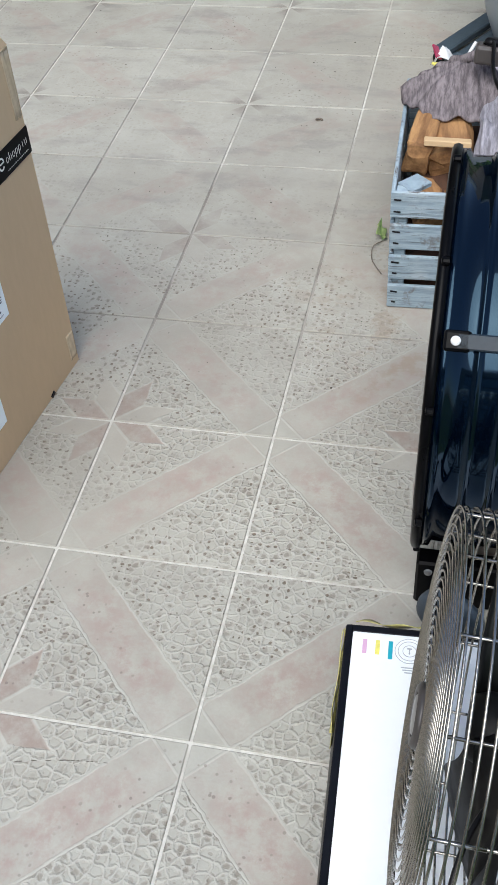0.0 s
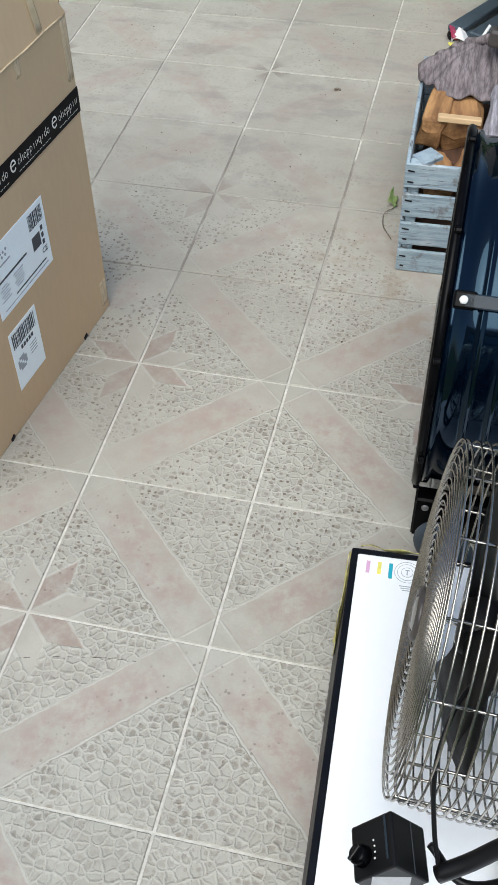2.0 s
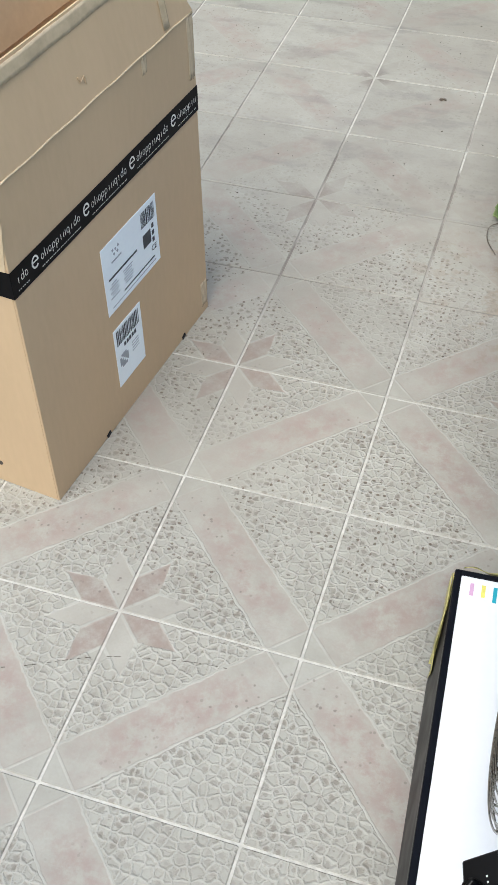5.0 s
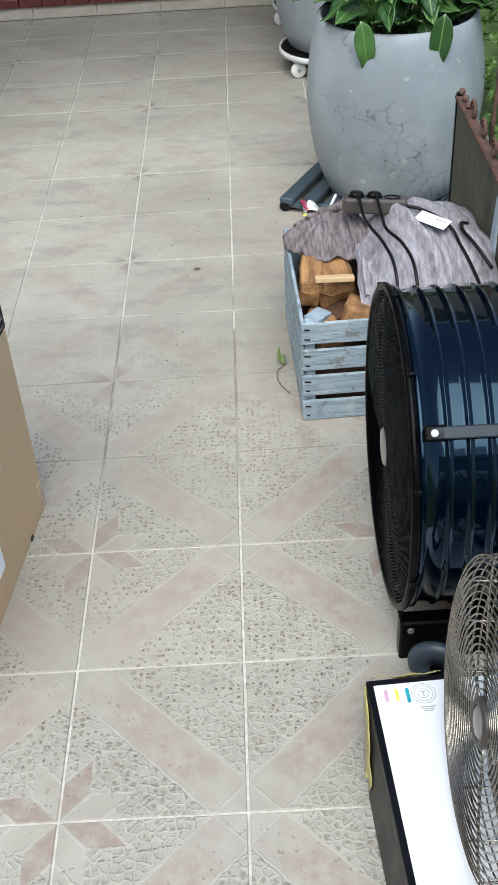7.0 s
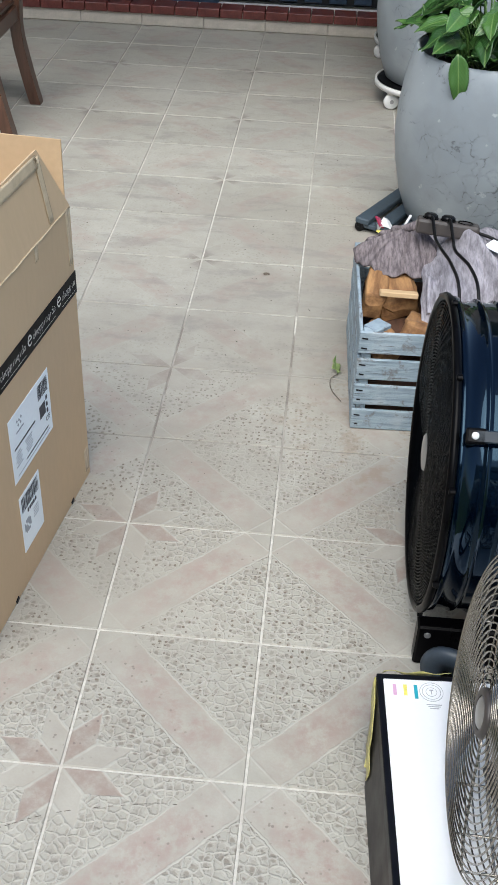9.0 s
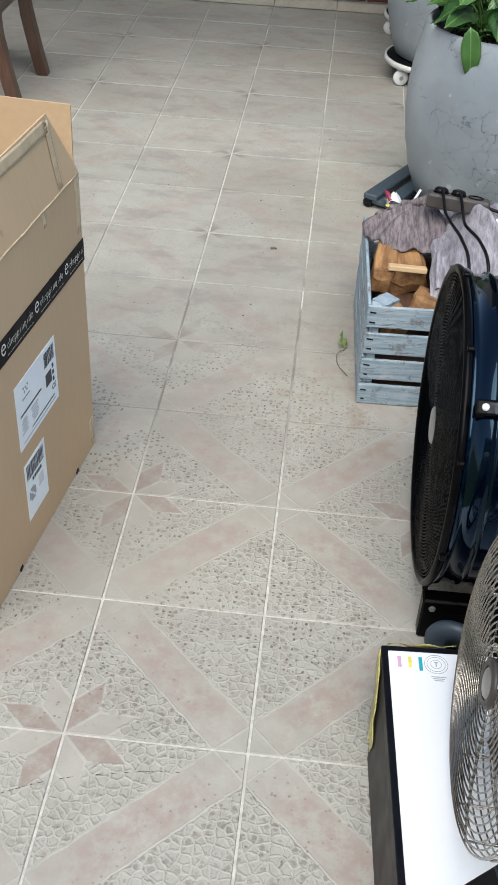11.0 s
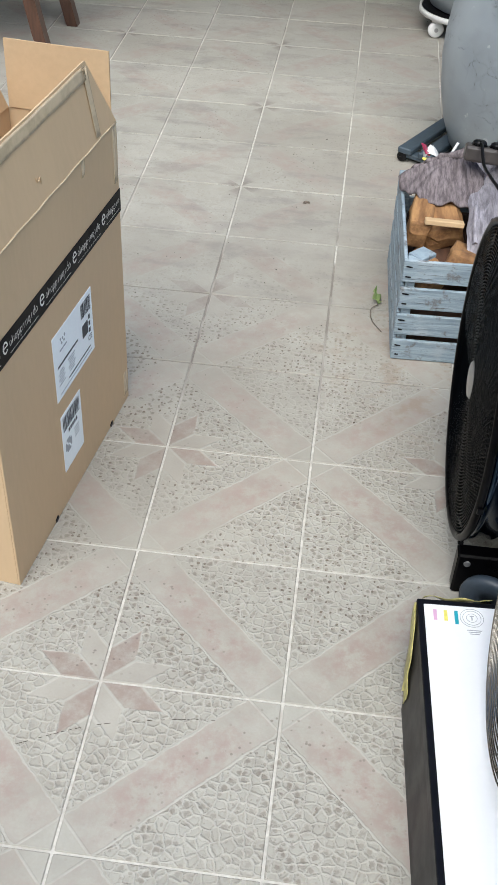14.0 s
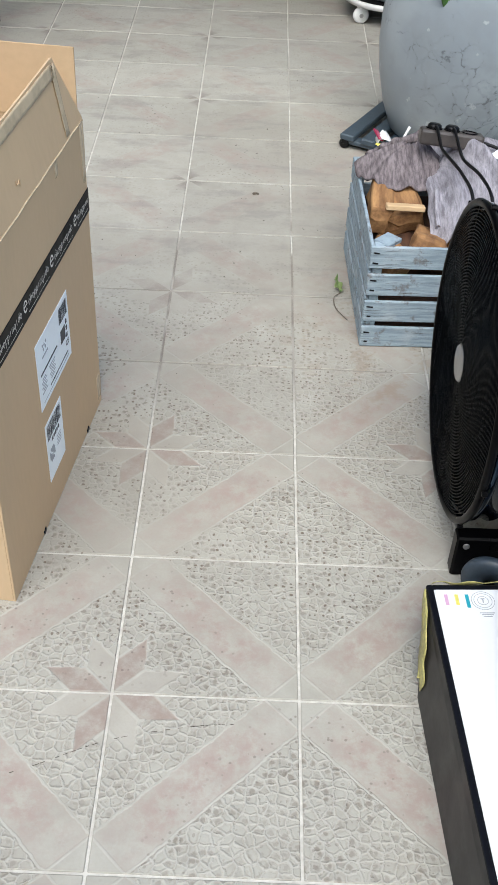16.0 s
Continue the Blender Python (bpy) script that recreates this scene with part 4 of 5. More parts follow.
# ---- chrome floor fan ----
def chrome_fan():
    R = 0.229
    fan = thing("floor_fan", pose(0.338, -0.152, 0.164, 0, 0, 0.2), "chrome wire floor fan standing on the white carton", "fan")
    C = pose(0.004, 0, 0.269, 0, 5.8, 0)
    r = 0.00145
    bm = bmesh.new()
    n = 21
    for k in range(n):
        f = (k + 2.4) / (n + 1.4)
        ring(bm, R * f, r, -0.007 * (1 - f ** 6) + 0.004 * (1 - f) ** 2, 64, 5)
    for k in range(8):
        a = 2 * math.pi * k / 8 + 0.2
        pts = [(-0.007 * (1 - q ** 6) + 0.004 * (1 - q) ** 2 + 0.003, R * q * math.cos(a), R * q * math.sin(a)) for q in (0.1, 0.25, 0.4, 0.55, 0.7, 0.8, 0.87, 0.92, 0.96, 1.0)]
        pts.append((0.05, R * math.cos(a), R * math.sin(a)))
        tube(pts, 0.0021, 5, bm)
    bmesh.ops.transform(bm, matrix=C, verts=bm.verts)
    part("front_grille", bm, M_STEEL, fan, "chrome wire front grille", True)
    bm = bmesh.new()
    for k in range(14):
        x = 0.006 + 0.0118 * k
        ring(bm, R + 0.004 * math.sin(math.pi * k / 13), r * 1.1, x, 64, 5)
    for k in range(16):
        a = 2 * math.pi * k / 16 + 0.2
        tube([(0.0, R * math.cos(a), R * math.sin(a)), (0.08, (R - 0.002) * math.cos(a), (R - 0.002) * math.sin(a)), (0.165, R * math.cos(a), R * math.sin(a))], 0.0019, 5, bm)
    bmesh.ops.transform(bm, matrix=C, verts=bm.verts)
    part("side_grille", bm, M_STEEL, fan, "", True)
    bm = bmesh.new()
    for k in range(16):
        f = (k + 3) / 18
        ring(bm, R * f, r, 0.165 + 0.03 * (1 - f ** 2), 56, 5)
    for k in range(12):
        a = 2 * math.pi * k / 12
        tube([(0.165 + 0.03 * (1 - q * q), R * q * math.cos(a), R * q * math.sin(a)) for q in (0.15, 0.4, 0.7, 1.0)], 0.002, 5, bm)
    bmesh.ops.transform(bm, matrix=C, verts=bm.verts)
    part("back_grille", bm, M_STEEL, fan, "", True)
    part("cap_ring", lathe([(0.024, -0.004), (0.032, -0.005), (0.036, -0.001), (0.036, 0.004), (0.024, 0.004), (0.024, -0.004)], 32, m=C @ pose(-0.007, 0, 0) @ AX), M_STRIP, fan, "dark ring round the cap", True)
    part("centre_cap", lathe([(0, -0.006), (0.020, -0.005), (0.0235, -0.002), (0.0235, 0.003), (0, 0.003)], 32, m=C @ pose(-0.007, 0, 0) @ AX), M_CAP, fan, "grey round centre cap", True)
    part("motor", lathe([(0, 0.0), (0.064, 0.0), (0.074, 0.012), (0.074, 0.10), (0.050, 0.12), (0, 0.12)], 32, m=C @ pose(0.10, 0, 0) @ AX), M_BLACK_PL, fan, "black motor housing", True)
    part("hub", lathe([(0, 0.0), (0.034, 0.004), (0.04, 0.02), (0.04, 0.05), (0, 0.05)], 24, m=C @ pose(0.045, 0, 0) @ AX), M_BLADE, fan, "", True)
    for k in range(3):
        def bl(a, b, k=k):
            rr = 0.035 + 0.165 * a
            wid = (0.55 + 0.75 * a - 0.55 * a * a) * (b - 0.5) * 1.35
            ang = radians(-118) + 2 * math.pi * k / 3 + wid + 0.25 * a
            return C @ Vector((0.075 - 0.050 * (b - 0.5), rr * math.cos(ang), rr * math.sin(ang)))
        sheet("blade", bl, 8, 8, 0.002, M_BLADE, fan, "dark grey metal blade")
    # bracket at the near side, control box, tube stand
    part("pivot", lathe([(0, 0.0), (0.011, 0.0), (0.013, 0.004), (0.013, 0.018), (0.008, 0.026), (0, 0.026)], 20, m=pose(0.085, R - 0.004, 0.275, -90)), M_BLACK_PL, fan, "", True)
    stand = spline([(0.165, -R - 0.028, 0.285), (0.165, -R - 0.034, 0.15), (0.165, -R - 0.02, 0.05), (0.165, -R + 0.06, 0.013), (0.165, 0, 0.013), (0.165, R - 0.06, 0.013), (0.165, R + 0.02, 0.05), (0.15, R + 0.034, 0.15), (0.085, R + 0.03, 0.275)], 6)
    part("stand_tube", tube(stand, 0.0125, 10), M_BLACK, fan, "bent black tube stand", True)
    for yy in (-0.16, 0.16):
        part("foot_bar", tube([(0.155, yy, 0.0125), (0.34, yy, 0.0125)], 0.0125, 10), M_BLACK, fan, "", True)
    part("clamp_tube", tube(spline([(0.062, -0.290, 0.190), (0.095, -0.278, 0.215), (0.13, -0.266, 0.255), (0.17, -0.255, 0.290)], 5), 0.0105, 12), M_BLACK_PL, fan, "black ribbed clamp tube", True)
    B = pose(0.006, -0.278, 0.186, 0, 0, 8) @ pose(0, 0, 0, -6, 45, 0)
    ctl = part("control_box", slab((0.060, 0.066, 0.062), B, 0.003, 2), M_BLACK_PL, fan, "black control box with a rotary knob")
    part("cover_line", slab((0.0012, 0.062, 0.0008), B @ pose(0.004, 0, 0.0312)), M_INK, ctl)
    part("ridge", slab((0.002, 0.052, 0.003), B @ pose(-0.0304, 0.004, 0.021), 0.0008, 1), M_BAR, ctl)
    knob = part("knob", lathe([(0, 0.014), (0.010, 0.014), (0.012, 0.011), (0.013, 0.0), (0, 0.0)], 20, m=B @ pose(-0.030, -0.008, -0.014, 0, -90, 0)), M_BLACK, ctl, "black rotary knob", True)
    part("grip", slab((0.021, 0.005, 0.005), B @ pose(-0.0455, -0.008, -0.014, 0, -90, 0) @ pose(0, 0, 0, 0, 0, 35), 0.001, 1), M_BLACK_PL, knob)
    for k in range(4):
        part("dial_mark", slab((0.0008, 0.0022, 0.0022), B @ pose(-0.0303, 0.006 - 0.007 * k, 0.004 - 0.001 * abs(k - 1.5)), 0.0002, 1), M_TAPE_PRINT, ctl, "pale dial mark")
    part("sticker", slab((0.044, 0.0008, 0.024), B @ pose(-0.004, -0.0333, 0.002, 0, -45, 0), 0.0002, 1), M_CAP, ctl, "silver sticker")
    cable = spline([(0.05, -0.262, 0.20), (0.09, -0.285, 0.17), (0.135, -0.285, 0.20), (0.165, -0.270, 0.27)], 7)
    part("cable", tube(cable, 0.0052, 8), M_BLACK_PL, fan, "black cable", True)
    part("cable", tube(spline([(0.064, -0.288, 0.188), (0.050, -0.255, 0.23), (0.040, -0.215, 0.30), (0.055, -0.150, 0.33), (0.10, -0.06, 0.30)], 6), 0.003, 6), M_BLACK_PL, fan, "", True)


chrome_fan()


# ---- crate with firewood ----
def crate():
    W, L, H = 0.41, 0.50, 0.29
    box = thing("wooden_crate", pose(0.170, 1.104, 0, 0, 0, 2.0), "weathered blue-grey slatted wooden crate on the tiles", "crate")
    t = 0.009
    for k in range(4):
        z = 0.031 + 0.0765 * k
        h = 0.060
        for yy in (t / 2, L - t / 2):
            part("slat", slab((W, t, h), pose(W / 2, yy, z, random.uniform(-.6, .6), random.uniform(-.4, .4)), 0.002, 1), M_WASH, box)
    for k in range(4):
        z = 0.035 + 0.0745 * k
        for xx in (t / 2, W - t / 2):
            part("slat", slab((t, L - 2 * t - 0.004, 0.066), pose(xx, L / 2, z, random.uniform(-.4, .4)), 0.002, 1), M_WASH, box)
    for xx in (t + 0.013, W - t - 0.013):
        for yy in (t + 0.013, L - t - 0.013):
            part("corner_post", slab((0.024, 0.024, H - 0.004), pose(xx, yy, H / 2), 0.002, 1), M_WASH, box)
    for k in range(4):
        part("bottom_board", slab((W - 2 * t - 0.002, 0.11, 0.01), pose(W / 2, 0.065 + 0.123 * k, 0.008), 0.001, 1), M_WASH, box)
    part("corner_block", slab((0.055, 0.045, 0.012), pose(0.045, 0.045, H - 0.006, 0, 0, 45), 0.002, 1), M_WASH, box, "blue-grey corner block")
    nails = [(0.02, z) for z in (0.031, 0.1075, 0.184, 0.2605)]
    for x, z in nails:
        for dz in (-0.014, 0.014):
            part("nail", slab((0.013 + 0.004 * math.sin(z * 90 + dz * 300), 0.0020, 0.0042), pose(x - 0.006, -0.0008, z + dz, 0, 6), 0.0008, 1), M_BLACK_CARD, box, "dark rusted nail slot")
    return box


crate()

LOGS = [((0.212, 1.385, 0.262), (0.055, 0.17, 0.085), (6, 10, -4)), ((0.262, 1.40, 0.262), (0.105, 0.16, 0.080), (20, -12, 8)), ((0.325, 1.215, 0.238), (0.085, 0.13, 0.07), (-16, 14, -14)),
        ((0.235, 1.215, 0.200), (0.060, 0.12, 0.06), (8, 22, 24)), ((0.42, 1.24, 0.225), (0.09, 0.18, 0.08), (-6, -10, 6)),
        ((0.46, 1.42, 0.22), (0.16, 0.26, 0.09), (0, 6, -5)), ((0.30, 1.42, 0.15), (0.2, 0.3, 0.1), (0, 0, 4)),
        ((0.36, 1.36, 0.07), (0.34, 0.40, 0.10), (0, 0, 3))]
for (p, s, r) in LOGS:
    bm = slab(s, None, 0.010, 2)
    bmesh.ops.subdivide_edges(bm, edges=bm.edges[:], cuts=2, use_grid_fill=True)
    for v in bm.verts:
        v.co += Vector((noise.noise(v.co * 30 + Vector(p)), noise.noise(v.co * 26 + Vector(p)), noise.noise(v.co * 34 + Vector(p)))) * 0.008
    ob = link("firewood", bm, M_LOG if p[2] > 0.17 else M_LOG_SHADED)
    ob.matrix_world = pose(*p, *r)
    tagged(ob, "split piece of brown firewood in the crate" if p[2] > 0.17 else "firewood at the bottom of the crate, coloured as shaded", "firewood", "firewood in the crate")
ob = link("batten", slab((0.100, 0.022, 0.014), None, 0.002, 1), M_BATTEN)
ob.matrix_world = pose(0.268, 1.300, 0.298, -6, 3, 4)
tagged(ob, "short pale pine batten lying on the firewood", "wood piece")
ob = link("batten", slab((0.085, 0.05, 0.016), None, 0.002, 1), M_BATTEN)
ob.matrix_world = pose(0.445, 1.205, 0.272, 6, 3, -6)
tagged(ob, "short pale pine batten beside the sack", "wood piece")


def sack():
    """A folded cloth sack heaped on the crate; its front corner hangs over the wood."""
    def fn(a, b):
        x = 0.325 + 0.34 * a
        y = 1.185 + 0.46 * b
        dome = math.sin(math.pi * min(1, max(0, a * 0.9 + 0.05))) ** 0.6 * math.sin(math.pi * min(1, b * 0.85 + 0.10)) ** 0.5
        z = 0.285 + 0.100 * dome + 0.014 * noise.noise(Vector((x * 8, y * 8, 2.0)))
        for a0, slope, amp, sharp in ((0.16, 0.10, 0.016, 60), (0.66, -0.55, -0.030, 70), (0.44, -0.30, 0.014, 45), (0.86, -0.30, 0.020, 60), (0.30, 0.28, -0.012, 70)):
            q = a - (a0 + slope * b)
            z += amp / (1 + math.exp(-q * sharp)) * (1 - 0.45 * b)
            z += abs(amp) * 0.45 * math.exp(-(q * sharp * 0.35) ** 2)
        z += 0.004 * math.sin(a * 46 + 9 * b + 3 * math.sin(b * 4)) * (1 - b)
        ridge = a - (0.12 + 0.43 * math.sqrt(max(0.0, 1 - b / 0.62)))
        z += (0.030 / (1 + math.exp(-max(-6, min(6, ridge * 110)))) - 0.015) * (1 if b < 0.62 else max(0, 1 - (b - 0.62) * 6))
        if b < 0.12:
            z -= (0.12 - b) * 0.35
        return Vector((x + 0.015 * noise.noise(Vector((a * 4, b * 4, 9))), y + 0.02 * noise.noise(Vector((a * 5, b * 3, 4))), z))
    s = sheet("cloth_sack", fn, 110, 46, 0.006, M_SACK)
    tagged(s, "grey-mauve woven cloth sack heaped over the firewood", "sack")

    def fold(a, b):
        ang = radians(-175 + 150 * a)
        r = 0.03 + 0.155 * b
        x = 0.300 + r * math.cos(ang) * (0.84 if math.cos(ang) < 0 else 0.7)
        y = 1.535 + r * math.sin(ang) * 0.86 + 0.03 * (a - 0.5)
        z = 0.378 - 0.070 * b ** 1.4 + 0.009 * math.sin(a * 23 + 2 * b) * b + 0.005 * math.sin(a * 51) * b + 0.008 * noise.noise(Vector((a * 6, b * 3, 1)))
        return Vector((x, y, z))
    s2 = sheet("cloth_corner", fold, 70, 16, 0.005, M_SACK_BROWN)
    s2.parent = s
    tagged(s2, "brownish folded corner of the sack")

    def tuck(a, b):
        return Vector((0.335 + 0.075 * a, 1.215 + 0.02 * a + 0.10 * b, 0.292 + 0.05 * b + 0.006 * math.sin(a * 16)))
    s3 = sheet("cloth_edge", tuck, 16, 8, 0.004, M_SACK)
    s3.parent = s
    # rolled hem behind the folded corner
    bm = tube(spline([(0.190, 1.560, 0.312), (0.225, 1.575, 0.330), (0.285, 1.560, 0.362), (0.330, 1.545, 0.384), (0.350, 1.500, 0.392)], 8), 0.011, 10)
    for v in bm.verts:
        v.co += Vector((noise.noise(v.co * 40), noise.noise(v.co * 40 + Vector((3, 0, 0))), noise.noise(v.co * 40 + Vector((0, 5, 0))))) * 0.012
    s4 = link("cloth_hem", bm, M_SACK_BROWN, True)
    s4.parent = s


sack()


def power_strip():
    m = pose(0.385, 1.462, 0.398, -12, 4, -3)
    st = thing("power_strip", m, "grey-brown power strip with two black plugs on the sack", "power strip")
    part("body", slab((0.165, 0.052, 0.040), pose(0, 0, 0.016), 0.008, 3), M_STRIP, st)
    for k in range(3):
        part("socket", lathe([(0.021, 0.0), (0.021, 0.002), (0.018, 0.002), (0.017, -0.006), (0, -0.006)], 24, m=pose(-0.048 + 0.046 * k, 0, 0.0365)), M_BLACK, st, "dark round socket", True)
    for k in range(2):
        pl = part("plug", lathe([(0, 0.013), (0.013, 0.013), (0.018, 0.009), (0.019, 0.0), (0, 0.0)], 20, m=pose(-0.048 + 0.046 * k, 0, 0.036)), M_BLACK_PL, st, "black mains plug", True)
        x = -0.048 + 0.046 * k
        pts = spline([(x, -0.006, 0.043), (x + 0.003, -0.038, 0.042), (x + 0.012, -0.11, 0.012), (x + 0.026 - 0.01 * k, -0.19, 0.004), (x + 0.05, -0.26, -0.012), (x + 0.07, -0.355, -0.045), (x + 0.085, -0.425, -0.16)], 7)
        part("cable", tube(pts, 0.0042, 7), M_BLACK_PL, pl, "", True)
    pts = spline([(0.082, 0, 0.016), (0.12, -0.01, 0.010), (0.165, -0.05, -0.002), (0.185, -0.12, -0.010), (0.19, -0.20, -0.02), (0.215, -0.28, -0.06), (0.225, -0.40, -0.10), (0.23, -0.45, -0.20)], 7)
    part("cable", tube(pts, 0.0045, 7), M_BLACK_PL, st, "black supply cable", True)
    pts = spline([(0.24, -0.02, -0.02), (0.215, -0.07, -0.008), (0.212, -0.13, -0.012), (0.235, -0.19, -0.03), (0.27, -0.24, -0.07)], 7)
    part("cable", tube(pts, 0.0050, 7), M_BLACK_PL, st, "", True)


power_strip()
tag = thing("paper_tag", pose(0.522, 1.372, 0.408, 4, 6, -38), "white paper tag lying on the sack", "paper")
part("sheet", slab((0.085, 0.045, 0.0012)), M_PAPER, tag)
part("printing", slab((0.030, 0.004, 0.0006), pose(0.018, 0.008, 0.0011)), M_INK_GREY, tag, "grey printed bar")

pack = thing("crumpled_packaging", pose(0.250, 1.615, 0.330), "crumpled white packaging with red and yellow print", "packaging")
def _crump(a, b):
    return Vector((0.075 * (a - 0.5), 0.05 * (b - 0.5), 0.018 * noise.noise(Vector((a * 5, b * 5, 3))) + 0.02 * math.sin(a * 6)))
sheet("foil", _crump, 10, 8, 0.001, M_WHITE_PL, pack, "white crumpled film")
part("print_patch", slab((0.016, 0.050, 0.005), pose(-0.034, 0.004, 0.018, 10, 30, 20), 0.001, 1), M_RED, pack, "red print")
part("print_patch", slab((0.020, 0.018, 0.006), pose(-0.030, -0.030, 0.004, 0, 20, 40), 0.001, 1), M_YEL, pack, "yellow print")
part("stick", tube([(0.03, 0.0, 0.0), (0.052, 0.02, 0.038)], 0.004, 6), M_WHITE_PL, pack, "white stick", True)


# ---- planters ----
def leaf_mesh(name, L, Wd, droop, mat):
    def fn(a, b):
        w = Wd * math.sin(math.pi * min(1, a ** 0.75)) ** 0.85 * (1 - 0.25 * a)
        s = (b - 0.5) * 2
        x = s * w
        y = L * a * (1 - 0.10 * droop * a)
        z = -droop * L * a * a * 0.55 + abs(s) * w * 0.28 + 0.006 * math.sin(a * 14) * abs(s)
        return Vector((x, y, z))
    ob = sheet(name, fn, 10, 6, 0.0008, mat)
    me = ob.data
    bpy.data.objects.remove(ob)
    return me


LEAVES = [leaf_mesh("leaf", 0.160, 0.045, 0.5, M_LEAF), leaf_mesh("leaf", 0.175, 0.049, 0.7, M_LEAF), leaf_mesh("leaf", 0.140, 0.040, 0.4, M_LEAF)]


def planter(x, y, base, scale, label, leaves, seed):
    pot = thing("planter", pose(x, y, base), label, "planter", "planters on the terrace")
    s = scale
    outer = [(0.0, 0.0), (0.215, 0.0), (0.232, 0.008), (0.264, 0.08), (0.288, 0.17), (0.300, 0.26), (0.299, 0.33), (0.288, 0.41), (0.272, 0.475), (0.264, 0.503), (0.256, 0.510), (0.246, 0.503), (0.250, 0.46), (0.25, 0.43)]
    part("pot", lathe([(r * s * 0.958, z * s * 1.125) for r, z in outer], 72), M_POT, pot, "grey mottled egg-shaped pot", True)
    bm = lathe([(0.0, 0.495 * s), (0.15 * s, 0.500 * s), (0.236 * s, 0.490 * s)], 40)
    part("soil", bm, M_SOIL, pot)
    rnd = random.Random(seed)
    for k in range(leaves):
        a = rnd.uniform(0, 2 * math.pi)
        r0 = rnd.uniform(0.02, 0.13) * s
        out = rnd.uniform(0.02, 0.105) * s
        h = rnd.uniform(0.04, 0.24) * s * (1.2 - out / 0.3)
        p0 = Vector((r0 * math.cos(a), r0 * math.sin(a), 0.495 * s))
        p2 = Vector(((r0 + out) * math.cos(a), (r0 + out) * math.sin(a), 0.495 * s + h))
        p1 = p0.lerp(p2, 0.5) + Vector((0, 0, 0.03))
        st = part("stalk", tube(spline([p0, p1, p2], 3), 0.0026, 5), M_STALK, pot, "", True)
        lf = new("leaf", LEAVES[k % 3])
        lf.parent = st
        tilt = rnd.uniform(-36, 30) - 22 * (out / 0.19)
        turn, roll, sc = math.degrees(a) - 90 + rnd.uniform(-35, 35), rnd.uniform(-35, 35), rnd.uniform(0.65, 1.05)
        # a leaf that would cut the rim is raised until it clears it
        for lift in range(12):
            m = Matrix.Translation(p2) @ pose(0, 0, 0, 0, 0, turn) @ pose(0, 0, 0, tilt + 9 * lift, roll, 0) @ Matrix.Scale(sc, 4)
            pts = [m @ v.co for v in LEAVES[k % 3].vertices]
            if all(math.hypot(q.x, q.y) < 0.215 * s or q.z > 0.585 * s for q in pts):
                break
        lf.matrix_local = m
    return pot


POT_X, POT_Y, POT_Z = 0.562, 2.37, 0.0545
p = planter(POT_X, POT_Y, POT_Z, 1.0, "grey egg-shaped planter with a leafy peace lily", 115, 5)
for (dx, dy, dz, r) in ((-0.05, -0.12, 0.70, 20), (0.10, -0.05, 0.74, -30)):
    def sp(a, b):
        w = 0.03 * math.sin(math.pi * a) ** 0.8
        return Vector(((b - 0.5) * 2 * w, 0.02 * a, 0.09 * a + 0.01 * abs(b - 0.5)))
    f = sheet("flower", sp, 8, 4, 0.001, M_SPATHE, p, "white flower")
    f.matrix_local = pose(dx, dy, dz - 0.10, 30, 0, r)
    part("stalk", tube([(dx, dy + 0.03, 0.44), (dx, dy, dz - 0.10)], 0.003, 5), M_STALK, p, "", True)
# the two leaves that hang over the rim
for (lx, ly, lz, rx, ry, rz, sc) in ((-0.140, -0.228, 0.615, -72, 8, 184, 0.82), (0.105, -0.240, 0.625, -74, -6, 168, 0.88)):
    lf = new("leaf", LEAVES[1])
    lf.parent = p
    lf.matrix_local = pose(lx, ly, lz, rx, ry, rz) @ Matrix.Diagonal((0.85 * sc, 1.25 * sc, sc, 1))


def slat_dolly():
    d = thing("plant_dolly", pose(0.575, 2.41, 0, 0, 0, 61), "slate-blue slatted plant dolly under the planter", "plant dolly")
    for k in range(8):
        part("slat", slab((0.60, 0.052, 0.022), pose(0, -0.273 + 0.078 * k, 0.0430), 0.004, 1), M_DOLLY, d)
    for xx in (-0.27, 0.27):
        part("cross_bar", slab((0.04, 0.60, 0.016), pose(xx, 0, 0.0250), 0.003, 1), M_DOLLY, d)
    for xx in (-0.285, 0.285):
        for yy in (-0.285, 0.285):
            wheel = part("wheel", lathe([(0, -0.010), (0.015, -0.010), (0.018, -0.005), (0.018, 0.005), (0.015, 0.010), (0, 0.010)], 20, m=pose(xx, yy, 0.018) @ AX), M_BLACK_PL, d, "black wheel", True)
            part("fork", slab((0.028, 0.016, 0.02), pose(xx, yy, 0.028), 0.002, 1), M_BLACK_PL, wheel)


slat_dolly()


